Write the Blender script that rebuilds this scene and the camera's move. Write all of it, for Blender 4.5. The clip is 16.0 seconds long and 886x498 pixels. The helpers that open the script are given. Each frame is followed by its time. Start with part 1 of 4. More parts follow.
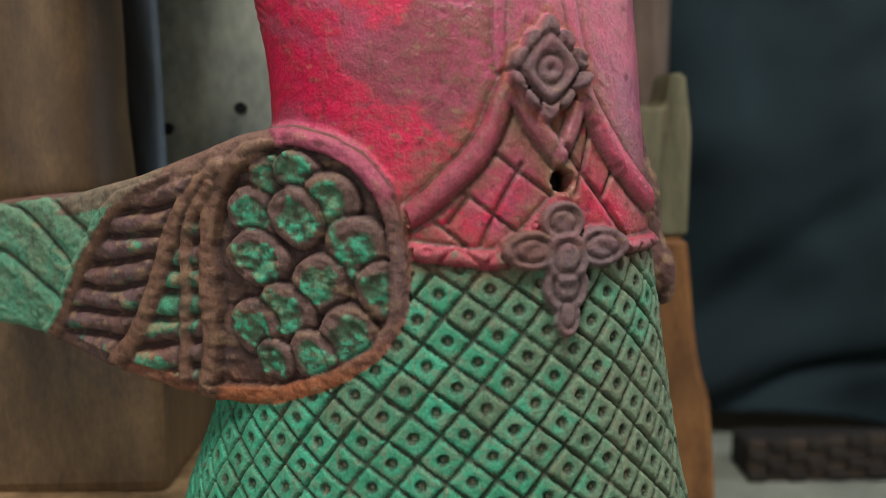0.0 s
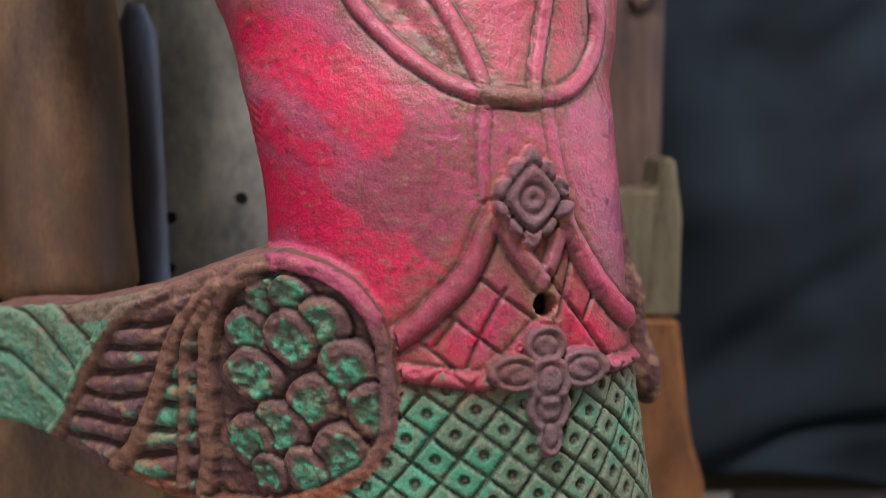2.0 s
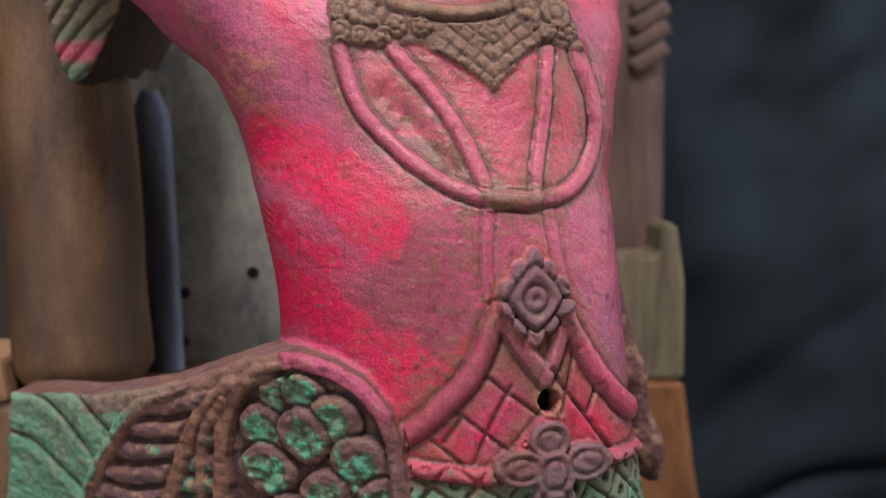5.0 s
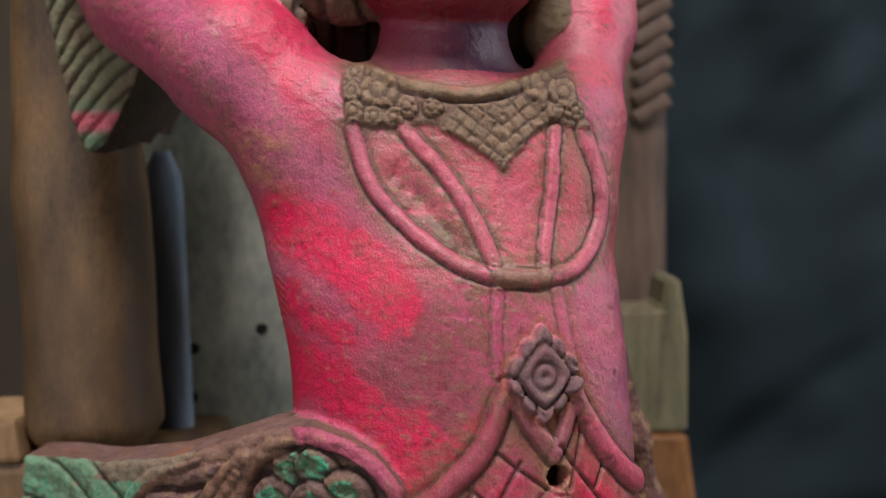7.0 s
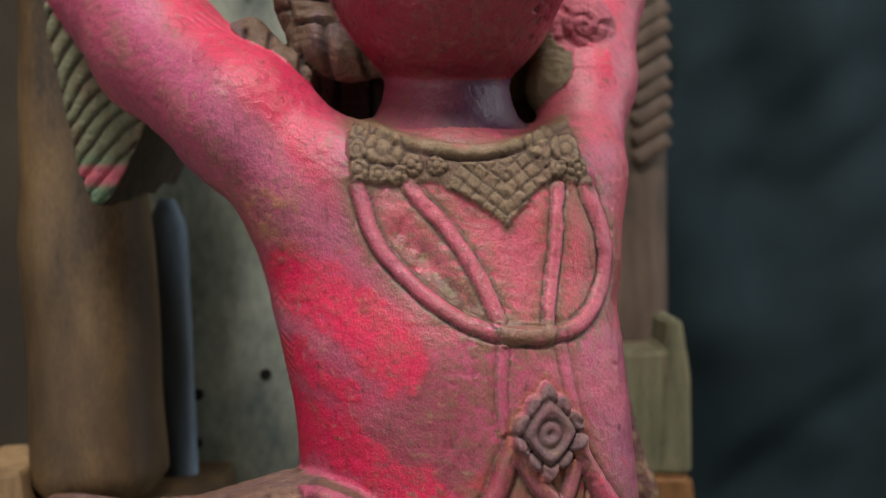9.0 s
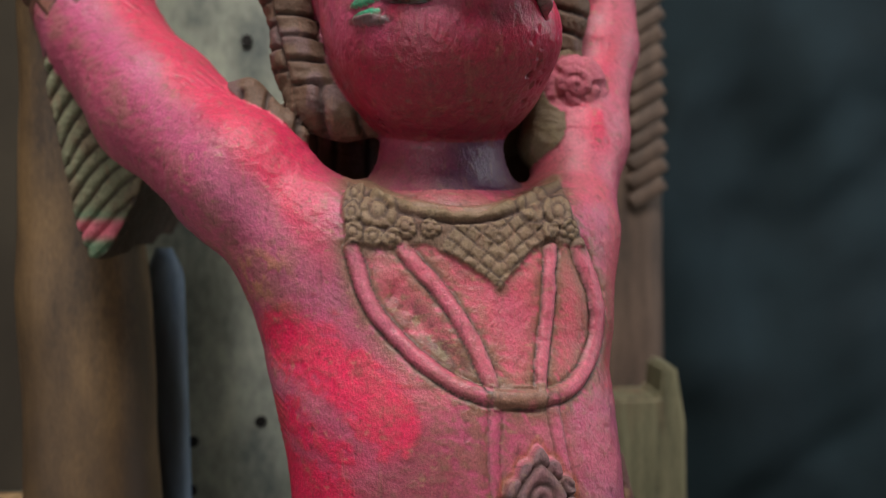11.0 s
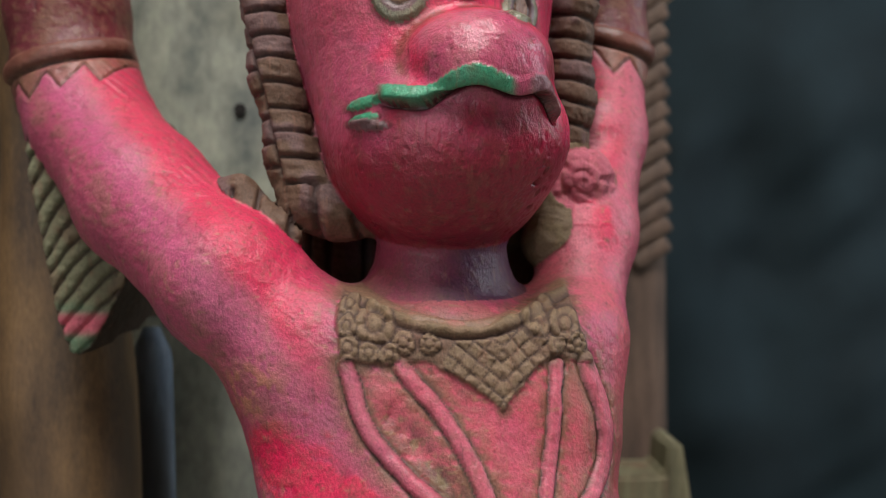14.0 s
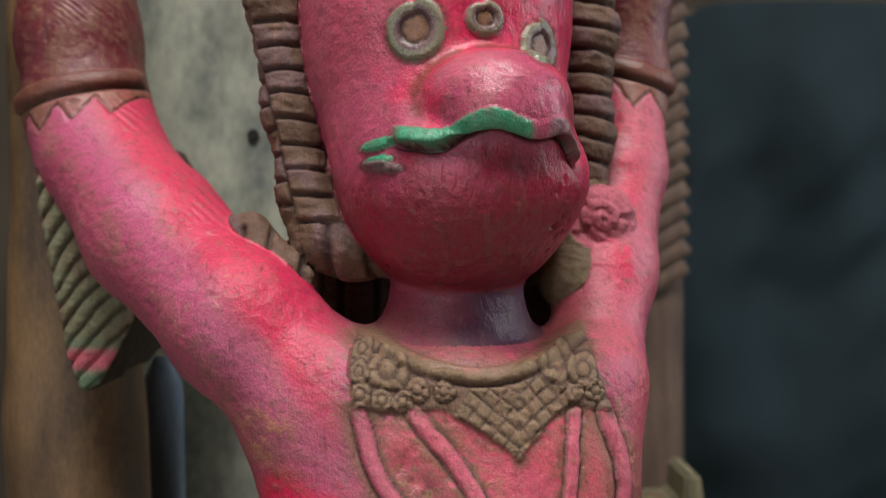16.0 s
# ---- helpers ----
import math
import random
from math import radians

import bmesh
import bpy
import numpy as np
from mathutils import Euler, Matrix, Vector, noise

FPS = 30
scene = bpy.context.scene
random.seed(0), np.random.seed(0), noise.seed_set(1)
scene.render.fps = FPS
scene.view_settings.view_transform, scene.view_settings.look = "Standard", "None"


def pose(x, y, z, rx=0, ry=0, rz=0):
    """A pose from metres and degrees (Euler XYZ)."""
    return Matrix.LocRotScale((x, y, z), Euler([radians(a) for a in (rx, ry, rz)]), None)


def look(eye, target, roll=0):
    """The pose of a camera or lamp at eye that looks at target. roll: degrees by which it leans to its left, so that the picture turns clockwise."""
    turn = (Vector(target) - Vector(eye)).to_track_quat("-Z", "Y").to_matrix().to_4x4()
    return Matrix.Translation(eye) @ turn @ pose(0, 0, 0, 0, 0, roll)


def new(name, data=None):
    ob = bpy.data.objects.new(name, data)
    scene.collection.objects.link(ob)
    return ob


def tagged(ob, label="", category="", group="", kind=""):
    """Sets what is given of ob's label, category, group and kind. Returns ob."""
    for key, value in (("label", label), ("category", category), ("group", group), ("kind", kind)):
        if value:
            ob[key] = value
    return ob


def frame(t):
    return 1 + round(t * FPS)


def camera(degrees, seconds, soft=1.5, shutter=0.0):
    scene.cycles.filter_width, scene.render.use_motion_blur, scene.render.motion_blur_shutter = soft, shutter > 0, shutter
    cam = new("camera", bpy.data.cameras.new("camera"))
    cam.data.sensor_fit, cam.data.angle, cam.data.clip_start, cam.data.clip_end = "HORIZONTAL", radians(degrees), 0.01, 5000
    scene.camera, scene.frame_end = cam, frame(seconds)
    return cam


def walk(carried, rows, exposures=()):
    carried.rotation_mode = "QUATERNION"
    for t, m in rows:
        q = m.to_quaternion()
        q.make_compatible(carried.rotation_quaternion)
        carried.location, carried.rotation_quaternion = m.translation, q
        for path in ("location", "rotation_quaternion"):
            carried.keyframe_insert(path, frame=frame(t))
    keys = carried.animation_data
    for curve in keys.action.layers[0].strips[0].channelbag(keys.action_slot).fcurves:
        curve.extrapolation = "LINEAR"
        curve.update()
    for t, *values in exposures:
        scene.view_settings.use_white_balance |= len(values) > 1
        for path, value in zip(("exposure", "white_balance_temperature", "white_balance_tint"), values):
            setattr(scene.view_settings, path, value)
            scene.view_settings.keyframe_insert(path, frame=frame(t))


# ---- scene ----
cam = camera(49.9, 16.0, soft=0.6)
METRES, EYE, TILT, LEAN, TURN = 0.25, 0.5, -9.0, 0.0, 0.0
ROWS = [
    (0.0, 0.0, 0.0, 0.0, 0.0, 0.0, -0.0),
    (0.5, 0.0191, -0.0088, 0.0481, 0.11, 0.24, 0.15),
    (1.0, 0.0177, -0.0345, 0.0978, 0.12, 0.94, -0.12),
    (1.5, 0.02, -0.0614, 0.1239, 0.25, 1.77, 0.03),
    (2.0, 0.0319, -0.0706, 0.1503, 0.34, 2.17, 0.07),
    (2.5, 0.0331, -0.0788, 0.1765, 0.43, 2.51, 0.11),
    (3.0, 0.0337, -0.0886, 0.2023, 0.52, 2.77, 0.16),
    (5.5, 0.0363, -0.1542, 0.2952, 0.86, 4.28, 0.9),
    (6.0, 0.0138, -0.1639, 0.3233, 0.76, 4.53, 0.66),
    (6.5, 0.0136, -0.1814, 0.3497, 0.86, 4.99, 0.87),
    (7.0, 0.0188, -0.1929, 0.3686, 0.86, 5.54, 0.79),
    (7.5, 0.015, -0.1965, 0.3782, 0.8, 6.0, 1.11),
    (8.0, 0.0218, -0.1907, 0.3945, 0.8, 6.24, 1.06),
    (8.5, 0.0051, -0.2013, 0.4142, 0.71, 6.61, 0.98),
    (9.0, 0.0105, -0.2167, 0.4298, 0.89, 7.04, 1.09),
    (11.5, 0.0242, -0.2489, 0.5257, 0.8, 8.73, 0.71),
    (12.0, 0.02, -0.2545, 0.5511, 0.79, 8.97, 0.45),
    (12.5, 0.0356, -0.2617, 0.579, 0.54, 9.38, 0.32),
    (13.0, 0.0105, -0.2405, 0.5992, 0.48, 9.75, 0.33),
    (13.5, 0.0113, -0.1907, 0.6417, 0.61, 9.16, 0.5),
    (14.0, 0.0178, -0.1699, 0.7195, 0.54, 9.16, 0.54),
    (14.5, 0.0306, -0.1887, 0.7506, 0.67, 9.23, 0.5),
    (15.0, 0.0114, -0.1701, 0.7846, 1.05, 9.4, 0.49),
    (15.5, 0.019, -0.1656, 0.8038, 1.29, 9.4, 0.18),
    (16.0, 0.0149, -0.139, 0.8064, 1.31, 9.28, 0.08),
]
walk(cam, [(t, pose(0, 0, EYE, TILT, LEAN, TURN) @ pose(METRES * x, METRES * y, METRES * z, 90 + pitch, roll, yaw)) for t, x, y, z, yaw, pitch, roll in ROWS],
     [(0.0, 0.06, 6500, 6), (2.5, 0.14, 6500, 31), (6.0, 0.09, 6500, 24), (8.5, -0.02, 6500, 6), (12.5, -0.09, 6500, 10), (16.0, -0.05, 6500, 10)])
cam.data.dof.use_dof, cam.data.dof.focus_distance, cam.data.dof.aperture_fstop = True, 0.44, 6.3

# ---- world and light ----
world = bpy.data.worlds.new("world")
scene.world = world
world.use_nodes = True
world.node_tree.nodes["Background"].inputs[0].default_value = (0.75, 0.85, 1.0, 1)
world.node_tree.nodes["Background"].inputs[1].default_value = 0.25


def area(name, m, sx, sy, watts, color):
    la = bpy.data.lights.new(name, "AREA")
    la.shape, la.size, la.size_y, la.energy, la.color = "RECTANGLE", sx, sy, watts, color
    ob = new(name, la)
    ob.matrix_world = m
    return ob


LAMP = (0.0, -0.42, 2.7)
area("ceiling_lamp", look((LAMP[0], LAMP[1], LAMP[2] - 0.03), (LAMP[0], LAMP[1] + 0.001, 0)), 1.3, 0.8, 64, (1.0, 0.965, 0.94))
# fill from the right, its source unseen and added
area("right_fill_light", look((1.88, 0.55, 1.35), (0, 0.5, 0.65)), 0.9, 1.1, 16, (0.86, 0.93, 1.0))
# front fill added behind the camera for the lower left parts
area("front_fill_light", look((-1.25, -1.9, 1.0), (-0.1, 0.5, 0.45)), 0.8, 1.8, 16, (0.97, 0.97, 1.0))


# ---- materials ----
def lin(r, g, b):
    return tuple((c / 255 / 12.92) if c < 10.3 else ((c / 255 + 0.055) / 1.055) ** 2.4 for c in (r, g, b))


def mat(name, dark, light, scale=40, rough=0.7, stretch=(1, 1, 1), bump=0.15, fine=6.0, stain=None, metal=0.0):
    """A worn surface: two scales of noise between two colours, with an optional stain colour, and fine relief."""
    m = bpy.data.materials.new(name)
    m.use_nodes = True
    t, L = m.node_tree, m.node_tree.links
    b = t.nodes["Principled BSDF"]
    co = t.nodes.new("ShaderNodeTexCoord")
    mp = t.nodes.new("ShaderNodeMapping")
    mp.inputs["Scale"].default_value = stretch
    L.new(co.outputs["Object"], mp.inputs[0])
    n1, n2, n3 = [t.nodes.new("ShaderNodeTexNoise") for _ in range(3)]
    for n, s, d in ((n1, scale, 4), (n2, scale * fine, 5), (n3, scale * 0.3, 3)):
        n.inputs["Scale"].default_value, n.inputs["Detail"].default_value = s, d
        L.new(mp.outputs[0], n.inputs["Vector"])
    ad = t.nodes.new("ShaderNodeMath")
    ad.operation = "MULTIPLY_ADD"
    ad.inputs[1].default_value = 0.45
    L.new(n2.outputs[0], ad.inputs[0])
    L.new(n1.outputs[0], ad.inputs[2])
    r = t.nodes.new("ShaderNodeMapRange")
    r.inputs[1].default_value, r.inputs[2].default_value = 0.48, 0.98
    L.new(ad.outputs[0], r.inputs[0])
    mx = t.nodes.new("ShaderNodeMix")
    mx.data_type = "RGBA"
    mx.inputs[6].default_value, mx.inputs[7].default_value = (*dark, 1), (*light, 1)
    L.new(r.outputs[0], mx.inputs[0])
    out = mx.outputs[2]
    if stain:
        r2 = t.nodes.new("ShaderNodeMapRange")
        r2.inputs[1].default_value, r2.inputs[2].default_value = 0.52, 0.68
        L.new(n3.outputs[0], r2.inputs[0])
        m2 = t.nodes.new("ShaderNodeMix")
        m2.data_type = "RGBA"
        m2.inputs[7].default_value = (*stain, 1)
        L.new(r2.outputs[0], m2.inputs[0])
        L.new(out, m2.inputs[6])
        out = m2.outputs[2]
    L.new(out, b.inputs["Base Color"])
    b.inputs["Roughness"].default_value, b.inputs["Metallic"].default_value = rough, metal
    bp = t.nodes.new("ShaderNodeBump")
    bp.inputs["Strength"].default_value, bp.inputs["Distance"].default_value = bump, 0.002
    L.new(ad.outputs[0], bp.inputs["Height"])
    L.new(bp.outputs[0], b.inputs["Normal"])
    return m


BROWN = mat("brown_wood", lin(64, 47, 30), lin(124, 96, 63), 20, 0.55, (2, 2, 0.8), 0.5, 11, lin(70, 53, 38))
PALE = mat("pale_wood", lin(120, 92, 62), lin(176, 144, 104), 22, 0.75, (3, 3, 0.6), 0.3, 6, lin(104, 78, 52))
ORANGE = mat("bare_orange_wood", lin(112, 74, 44), lin(166, 116, 70), 24, 0.75, (2, 2, 0.7), 0.4, 6, lin(96, 66, 46))
DARKWOOD = mat("dark_weathered_wood", lin(66, 52, 44), lin(112, 90, 76), 24, 0.7, (3, 3, 0.5), 0.3, 7)
GREYBOARD = mat("peeling_grey_paint", lin(92, 98, 94), lin(176, 178, 160), 22, 0.55, (1, 1, 0.6), 0.4, 7, lin(88, 84, 62))
BLUEBOARD = mat("blue_grey_paint", lin(74, 88, 106), lin(132, 148, 164), 24, 0.55, (2, 2, 0.5), 0.3, 7, lin(66, 70, 72))
GREENWOOD = mat("worn_green_paint", lin(90, 86, 66), lin(152, 146, 116), 34, 0.7, (3, 3, 0.4), 0.7, 7, lin(118, 90, 70))
CLOTH = mat("dark_cloth", lin(15, 28, 33), lin(28, 44, 50), 8, 0.9, (1, 1, 1), 0.1, 60)
CLOTH.node_tree.nodes["Principled BSDF"].inputs["Specular IOR Level"].default_value = 0.35
FLOOR = mat("concrete", lin(104, 108, 98), lin(140, 142, 130), 6, 0.8, (1, 1, 1), 0.2, 12, lin(88, 88, 76))
WALL = mat("plaster", lin(74, 66, 56), lin(98, 88, 74), 3, 0.9, (1, 1, 1), 0.1, 20, lin(62, 54, 46))
CEIL = mat("ceiling_paint", lin(120, 112, 100), lin(140, 132, 120), 3, 0.9, (1, 1, 1), 0.1, 20)
WEAVE = mat("woven_cane", lin(42, 34, 28), lin(72, 58, 46), 30, 0.8, (1, 1, 1), 0.3, 6)
DARKCANE = mat("dark_cane", lin(26, 21, 18), lin(46, 37, 30), 30, 0.8, (1, 1, 1), 0.3, 6)
FRAME = mat("white_metal", lin(206, 206, 200), lin(222, 222, 216), 12, 0.4, (1, 1, 1), 0.05, 8)
# near-black that stands in for shade inside holes and hollows
HOLE_SHADE = mat("hole_shade", lin(14, 11, 9), lin(26, 20, 16), 60, 0.9)


def emit_mat(name, color, strength):
    m = bpy.data.materials.new(name)
    m.use_nodes = True
    b = m.node_tree.nodes["Principled BSDF"]
    b.inputs["Base Color"].default_value = (*color, 1)
    b.inputs["Emission Color"].default_value, b.inputs["Emission Strength"].default_value = (*color, 1), strength
    return m


def paint_mat():
    """Old carved paint: the paint layer's colour and gloss come with the mesh, with grain, scratches and grime over it."""
    m = bpy.data.materials.new("old_painted_wood")
    m.use_nodes = True
    t, L = m.node_tree, m.node_tree.links
    b = t.nodes["Principled BSDF"]
    at, gl = t.nodes.new("ShaderNodeAttribute"), t.nodes.new("ShaderNodeAttribute")
    at.attribute_name, gl.attribute_name = "paint", "gloss"
    co = t.nodes.new("ShaderNodeTexCoord")
    mp = t.nodes.new("ShaderNodeMapping")
    mp.inputs["Scale"].default_value = (1.0, 1.0, 0.8)
    L.new(co.outputs["Object"], mp.inputs[0])
    grain, speck, wear = [t.nodes.new("ShaderNodeTexNoise") for _ in range(3)]
    for n, s, d in ((grain, 800, 6), (speck, 900, 3), (wear, 220, 9)):
        n.inputs["Scale"].default_value, n.inputs["Detail"].default_value = s, d
        L.new((mp if n is grain else co).outputs["Object" if n is not grain else 0], n.inputs["Vector"])
    r1 = t.nodes.new("ShaderNodeMapRange")
    r1.inputs[1].default_value, r1.inputs[2].default_value, r1.inputs[3].default_value, r1.inputs[4].default_value = 0.32, 0.68, 0.81, 1.18
    L.new(grain.outputs[0], r1.inputs[0])
    vm = t.nodes.new("ShaderNodeVectorMath")
    vm.operation = "SCALE"
    L.new(at.outputs["Color"], vm.inputs[0])
    L.new(r1.outputs[0], vm.inputs["Scale"])
    r2 = t.nodes.new("ShaderNodeMapRange")
    r2.inputs[1].default_value, r2.inputs[2].default_value, r2.inputs[4].default_value = 0.52, 0.78, 0.34
    L.new(wear.outputs[0], r2.inputs[0])
    mx = t.nodes.new("ShaderNodeMix")
    mx.data_type = "RGBA"
    mx.inputs[7].default_value = (*lin(104, 76, 62), 1)
    L.new(r2.outputs[0], mx.inputs[0])
    L.new(vm.outputs[0], mx.inputs[6])
    # slanting fine scratches down to the bare wood
    out = mx.outputs[2]
    for turn, size, lo, shade, most in ((0.7, 260, 0.60, lin(150, 104, 84), 0.26), (-0.35, 330, 0.62, lin(70, 40, 40), 0.34)):
        mq = t.nodes.new("ShaderNodeMapping")
        mq.inputs["Rotation"].default_value = (0, turn, 0)
        mq.inputs["Scale"].default_value = (1.0, 0.6, 0.14)
        L.new(co.outputs["Object"], mq.inputs[0])
        ns = t.nodes.new("ShaderNodeTexNoise")
        ns.inputs["Scale"].default_value, ns.inputs["Detail"].default_value = size, 4
        L.new(mq.outputs[0], ns.inputs["Vector"])
        rr = t.nodes.new("ShaderNodeMapRange")
        rr.inputs[1].default_value, rr.inputs[2].default_value, rr.inputs[4].default_value = lo, lo + 0.10, most
        L.new(ns.outputs[0], rr.inputs[0])
        m2 = t.nodes.new("ShaderNodeMix")
        m2.data_type = "RGBA"
        m2.inputs[7].default_value = (*shade, 1)
        L.new(rr.outputs[0], m2.inputs[0])
        L.new(out, m2.inputs[6])
        out = m2.outputs[2]
    L.new(out, b.inputs["Base Color"])
    r3 = t.nodes.new("ShaderNodeMath")
    r3.operation = "MULTIPLY_ADD"
    r3.inputs[1].default_value = 0.25
    L.new(speck.outputs[0], r3.inputs[0])
    L.new(gl.outputs["Fac"], r3.inputs[2])
    L.new(r3.outputs[0], b.inputs["Roughness"])
    ad = t.nodes.new("ShaderNodeMath")
    L.new(grain.outputs[0], ad.inputs[0])
    L.new(wear.outputs[0], ad.inputs[1])
    bp = t.nodes.new("ShaderNodeBump")
    bp.inputs["Strength"].default_value, bp.inputs["Distance"].default_value = 0.46, 0.0009
    L.new(ad.outputs[0], bp.inputs["Height"])
    L.new(bp.outputs[0], b.inputs["Normal"])
    return m


PAINT = paint_mat()


# ---- mesh helpers ----
def part(name, bm, material, parent=None, label="", smooth=False):
    me = bpy.data.meshes.new(name)
    bmesh.ops.recalc_face_normals(bm, faces=bm.faces)
    bm.to_mesh(me)
    bm.free()
    me.materials.append(material)
    if smooth:
        me.shade_smooth()
    ob = new(name, me)
    ob.parent = parent
    return tagged(ob, label)


def empty(name, label, category, group=""):
    return tagged(new(name), label, category, group)


def box(x0, x1, y0, y1, z0, z1, bevel=0.004, jitter=0.0, seed=0):
    bm = bmesh.new()
    bmesh.ops.create_cube(bm, size=1)
    rnd = random.Random(seed)
    for v in bm.verts:
        v.co = Vector(((x0 + x1) / 2 + v.co.x * (x1 - x0), (y0 + y1) / 2 + v.co.y * (y1 - y0), (z0 + z1) / 2 + v.co.z * (z1 - z0)))
        v.co += Vector([rnd.uniform(-jitter, jitter) for _ in range(3)])
    if bevel:
        bmesh.ops.bevel(bm, geom=bm.edges[:], offset=bevel, segments=2, affect="EDGES", profile=0.6)
    return bm


def loft(stations, n=28, power=3.0, wob=0.0, seed=1):
    """A closed upright body through stations (z, xc, yc, a, b) of rounded-box outline."""
    zs = [s[0] for s in stations]
    bm, rings = bmesh.new(), []
    steps = max(24, int((zs[-1] - zs[0]) / 0.008))
    for i in range(steps + 1):
        z = zs[0] + (zs[-1] - zs[0]) * i / steps
        xc, yc, a, b = [np.interp(z, zs, [s[k] for s in stations]) for k in (1, 2, 3, 4)]
        e = min(1, 0.75 + min(i, steps - i) * 0.12)
        ring = []
        for j in range(n):
            th = 2 * math.pi * j / n
            c, s = math.cos(th), math.sin(th)
            r = (abs(c) ** power + abs(s) ** power) ** (-1 / power)
            k = 1 + wob * noise.noise(Vector((c * 1.5 + seed, s * 1.5, z * 14)))
            ring.append(bm.verts.new((xc + a * r * c * e * k, yc + b * r * s * e * k, z)))
        rings.append(ring)
    for p, q in zip(rings, rings[1:]):
        for j in range(n):
            bm.faces.new((p[j], p[(j + 1) % n], q[(j + 1) % n], q[j]))
    bm.faces.new(rings[0])
    bm.faces.new(rings[-1])
    return bm


# ---- setting ----
def slab(name, material, *dims):
    return tagged(part(name, box(*dims, bevel=0), material), kind="structure")


slab("floor", FLOOR, -2.0, 2.0, -2.0, 2.4, -0.1, 0.0)
slab("ceiling", CEIL, -2.0, 2.0, -2.0, 2.4, 2.9, 3.0)
slab("wall_north", WALL, -2.0, 2.0, 2.4, 2.5, 0.0, 2.9)
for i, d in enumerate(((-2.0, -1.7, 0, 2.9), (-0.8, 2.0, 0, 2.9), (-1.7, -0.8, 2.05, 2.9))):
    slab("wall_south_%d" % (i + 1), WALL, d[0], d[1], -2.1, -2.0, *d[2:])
slab("wall_west", WALL, -2.1, -2.0, -2.0, 2.4, 0.0, 2.9)
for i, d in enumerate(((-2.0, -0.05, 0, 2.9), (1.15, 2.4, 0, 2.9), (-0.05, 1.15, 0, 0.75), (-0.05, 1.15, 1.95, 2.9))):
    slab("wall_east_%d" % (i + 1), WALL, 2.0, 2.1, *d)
# doorway added out of view to hold the front fill light
door = tagged(new("added_door_1"), "unseen added doorway with a plain brown wooden frame", "doorway", kind="structure")
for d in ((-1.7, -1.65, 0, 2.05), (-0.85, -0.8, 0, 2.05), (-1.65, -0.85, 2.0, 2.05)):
    part("added_door_frame", box(d[0], d[1], -2.09, -1.99, d[2], d[3]), BROWN, door)
# added, unseen opening that gives the right-hand fill a place
win = tagged(new("added_window_1"), "unseen added window opening with a white frame", "window", kind="structure")
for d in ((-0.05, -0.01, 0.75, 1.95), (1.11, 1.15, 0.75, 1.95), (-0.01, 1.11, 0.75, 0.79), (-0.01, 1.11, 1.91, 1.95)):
    part("added_window_frame", box(2.02, 2.08, *d), FRAME, win)

lampfix = empty("ceiling_light", "white ceiling light panel hung from the ceiling", "ceiling light")
part("frame", box(LAMP[0] - 0.7, LAMP[0] + 0.7, LAMP[1] - 0.45, LAMP[1] + 0.45, LAMP[2], LAMP[2] + 0.2), FRAME, lampfix)
part("diffuser", box(LAMP[0] - 0.66, LAMP[0] + 0.66, LAMP[1] - 0.41, LAMP[1] + 0.41, LAMP[2] - 0.012, LAMP[2] - 0.002, 0.002), emit_mat("lamp_diffuser", (1, 0.95, 0.88), 4), lampfix)


# ---- carved statue: one implicit body, meshed, then carved and painted ----
def soft_table(zs, vs, lo=-0.05, hi=1.05, k=0.014):
    g = np.arange(lo, hi, 0.002)
    v = np.interp(g, zs, vs)
    n = int(k / 0.002)
    for _ in range(2):
        v = np.convolve(np.pad(v, n, "edge"), np.ones(2 * n + 1) / (2 * n + 1), "valid")
    return lambda z: np.interp(z, g, v)


TZ = (0, .10, .20, .30, .35, .40, .44, .48, .517, .55, .585, .616, .65, .68)
t_xc = soft_table(TZ, (0, 0, -.005, -.007, -.003, .002, .005, .005, .0042, -.0005, -.0075, -.006, -.002, 0))
t_a = soft_table(TZ, (.15, .15, .145, .126, .111, .099, .090, .087, .0868, .0900, .0935, .093, .085, .06))
t_f = soft_table(TZ, (.36, .36, .365, .378, .385, .392, .398, .402, .406, .411, .426, .438, .445, .455))
t_b = soft_table(TZ, (.09, .09, .085, .075, .068, .062, .058, .055, .055, .056, .056, .054, .048, .04))
wing_y = soft_table((-.26, -.227, -.148, -.086, -.052, -.016), (.54, .516, .449, .419, .400, .394), -0.4, 0.2, 0.012)

WING = ((-.0165, .449), (-.022, .4635), (-.034, .4775), (-.0485, .485), (-.0666, .4885), (-.089, .4841), (-.100, .480), (-.142, .464),
        (-.197, .449), (-.262, .440), (-.270, .372), (-.2226, .3719), (-.171, .366), (-.132, .3625), (-.105, .3593), (-.073, .3634),
        (-.0456, .375), (-.0254, .3874), (-.015, .4053), (-.0142, .4275))
ARM_L = ((-.040, .480, .600, .040), (-.069, .482, .629, .0375), (-.112, .489, .6695, .037), (-.1705, .532, .7165, .038), (-.216, .572, .765, .036), (-.230, .585, .795, .036), (-.238, .592, .840, .036), (-.243, .598, .915, .034))
ARM_R = ((.050, .49, .600, .038), (.0695, .503, .638, .0255), (.0845, .54, .694, .0265), (.0995, .572, .7546, .0240), (.1065, .595, .8098, .0235), (.1085, .60, .8642, .0240), (.109, .602, .915, .0240))
LAPPET_L = ((-.112, .512, .915, .0140), (-.0985, .510, .84, .0135), (-.0895, .508, .78, .0125), (-.0805, .503, .735, .0130), (-.070, .498, .7125, .0140), (-.054, .495, .7065, .0135), (-.036, .495, .705, .012))
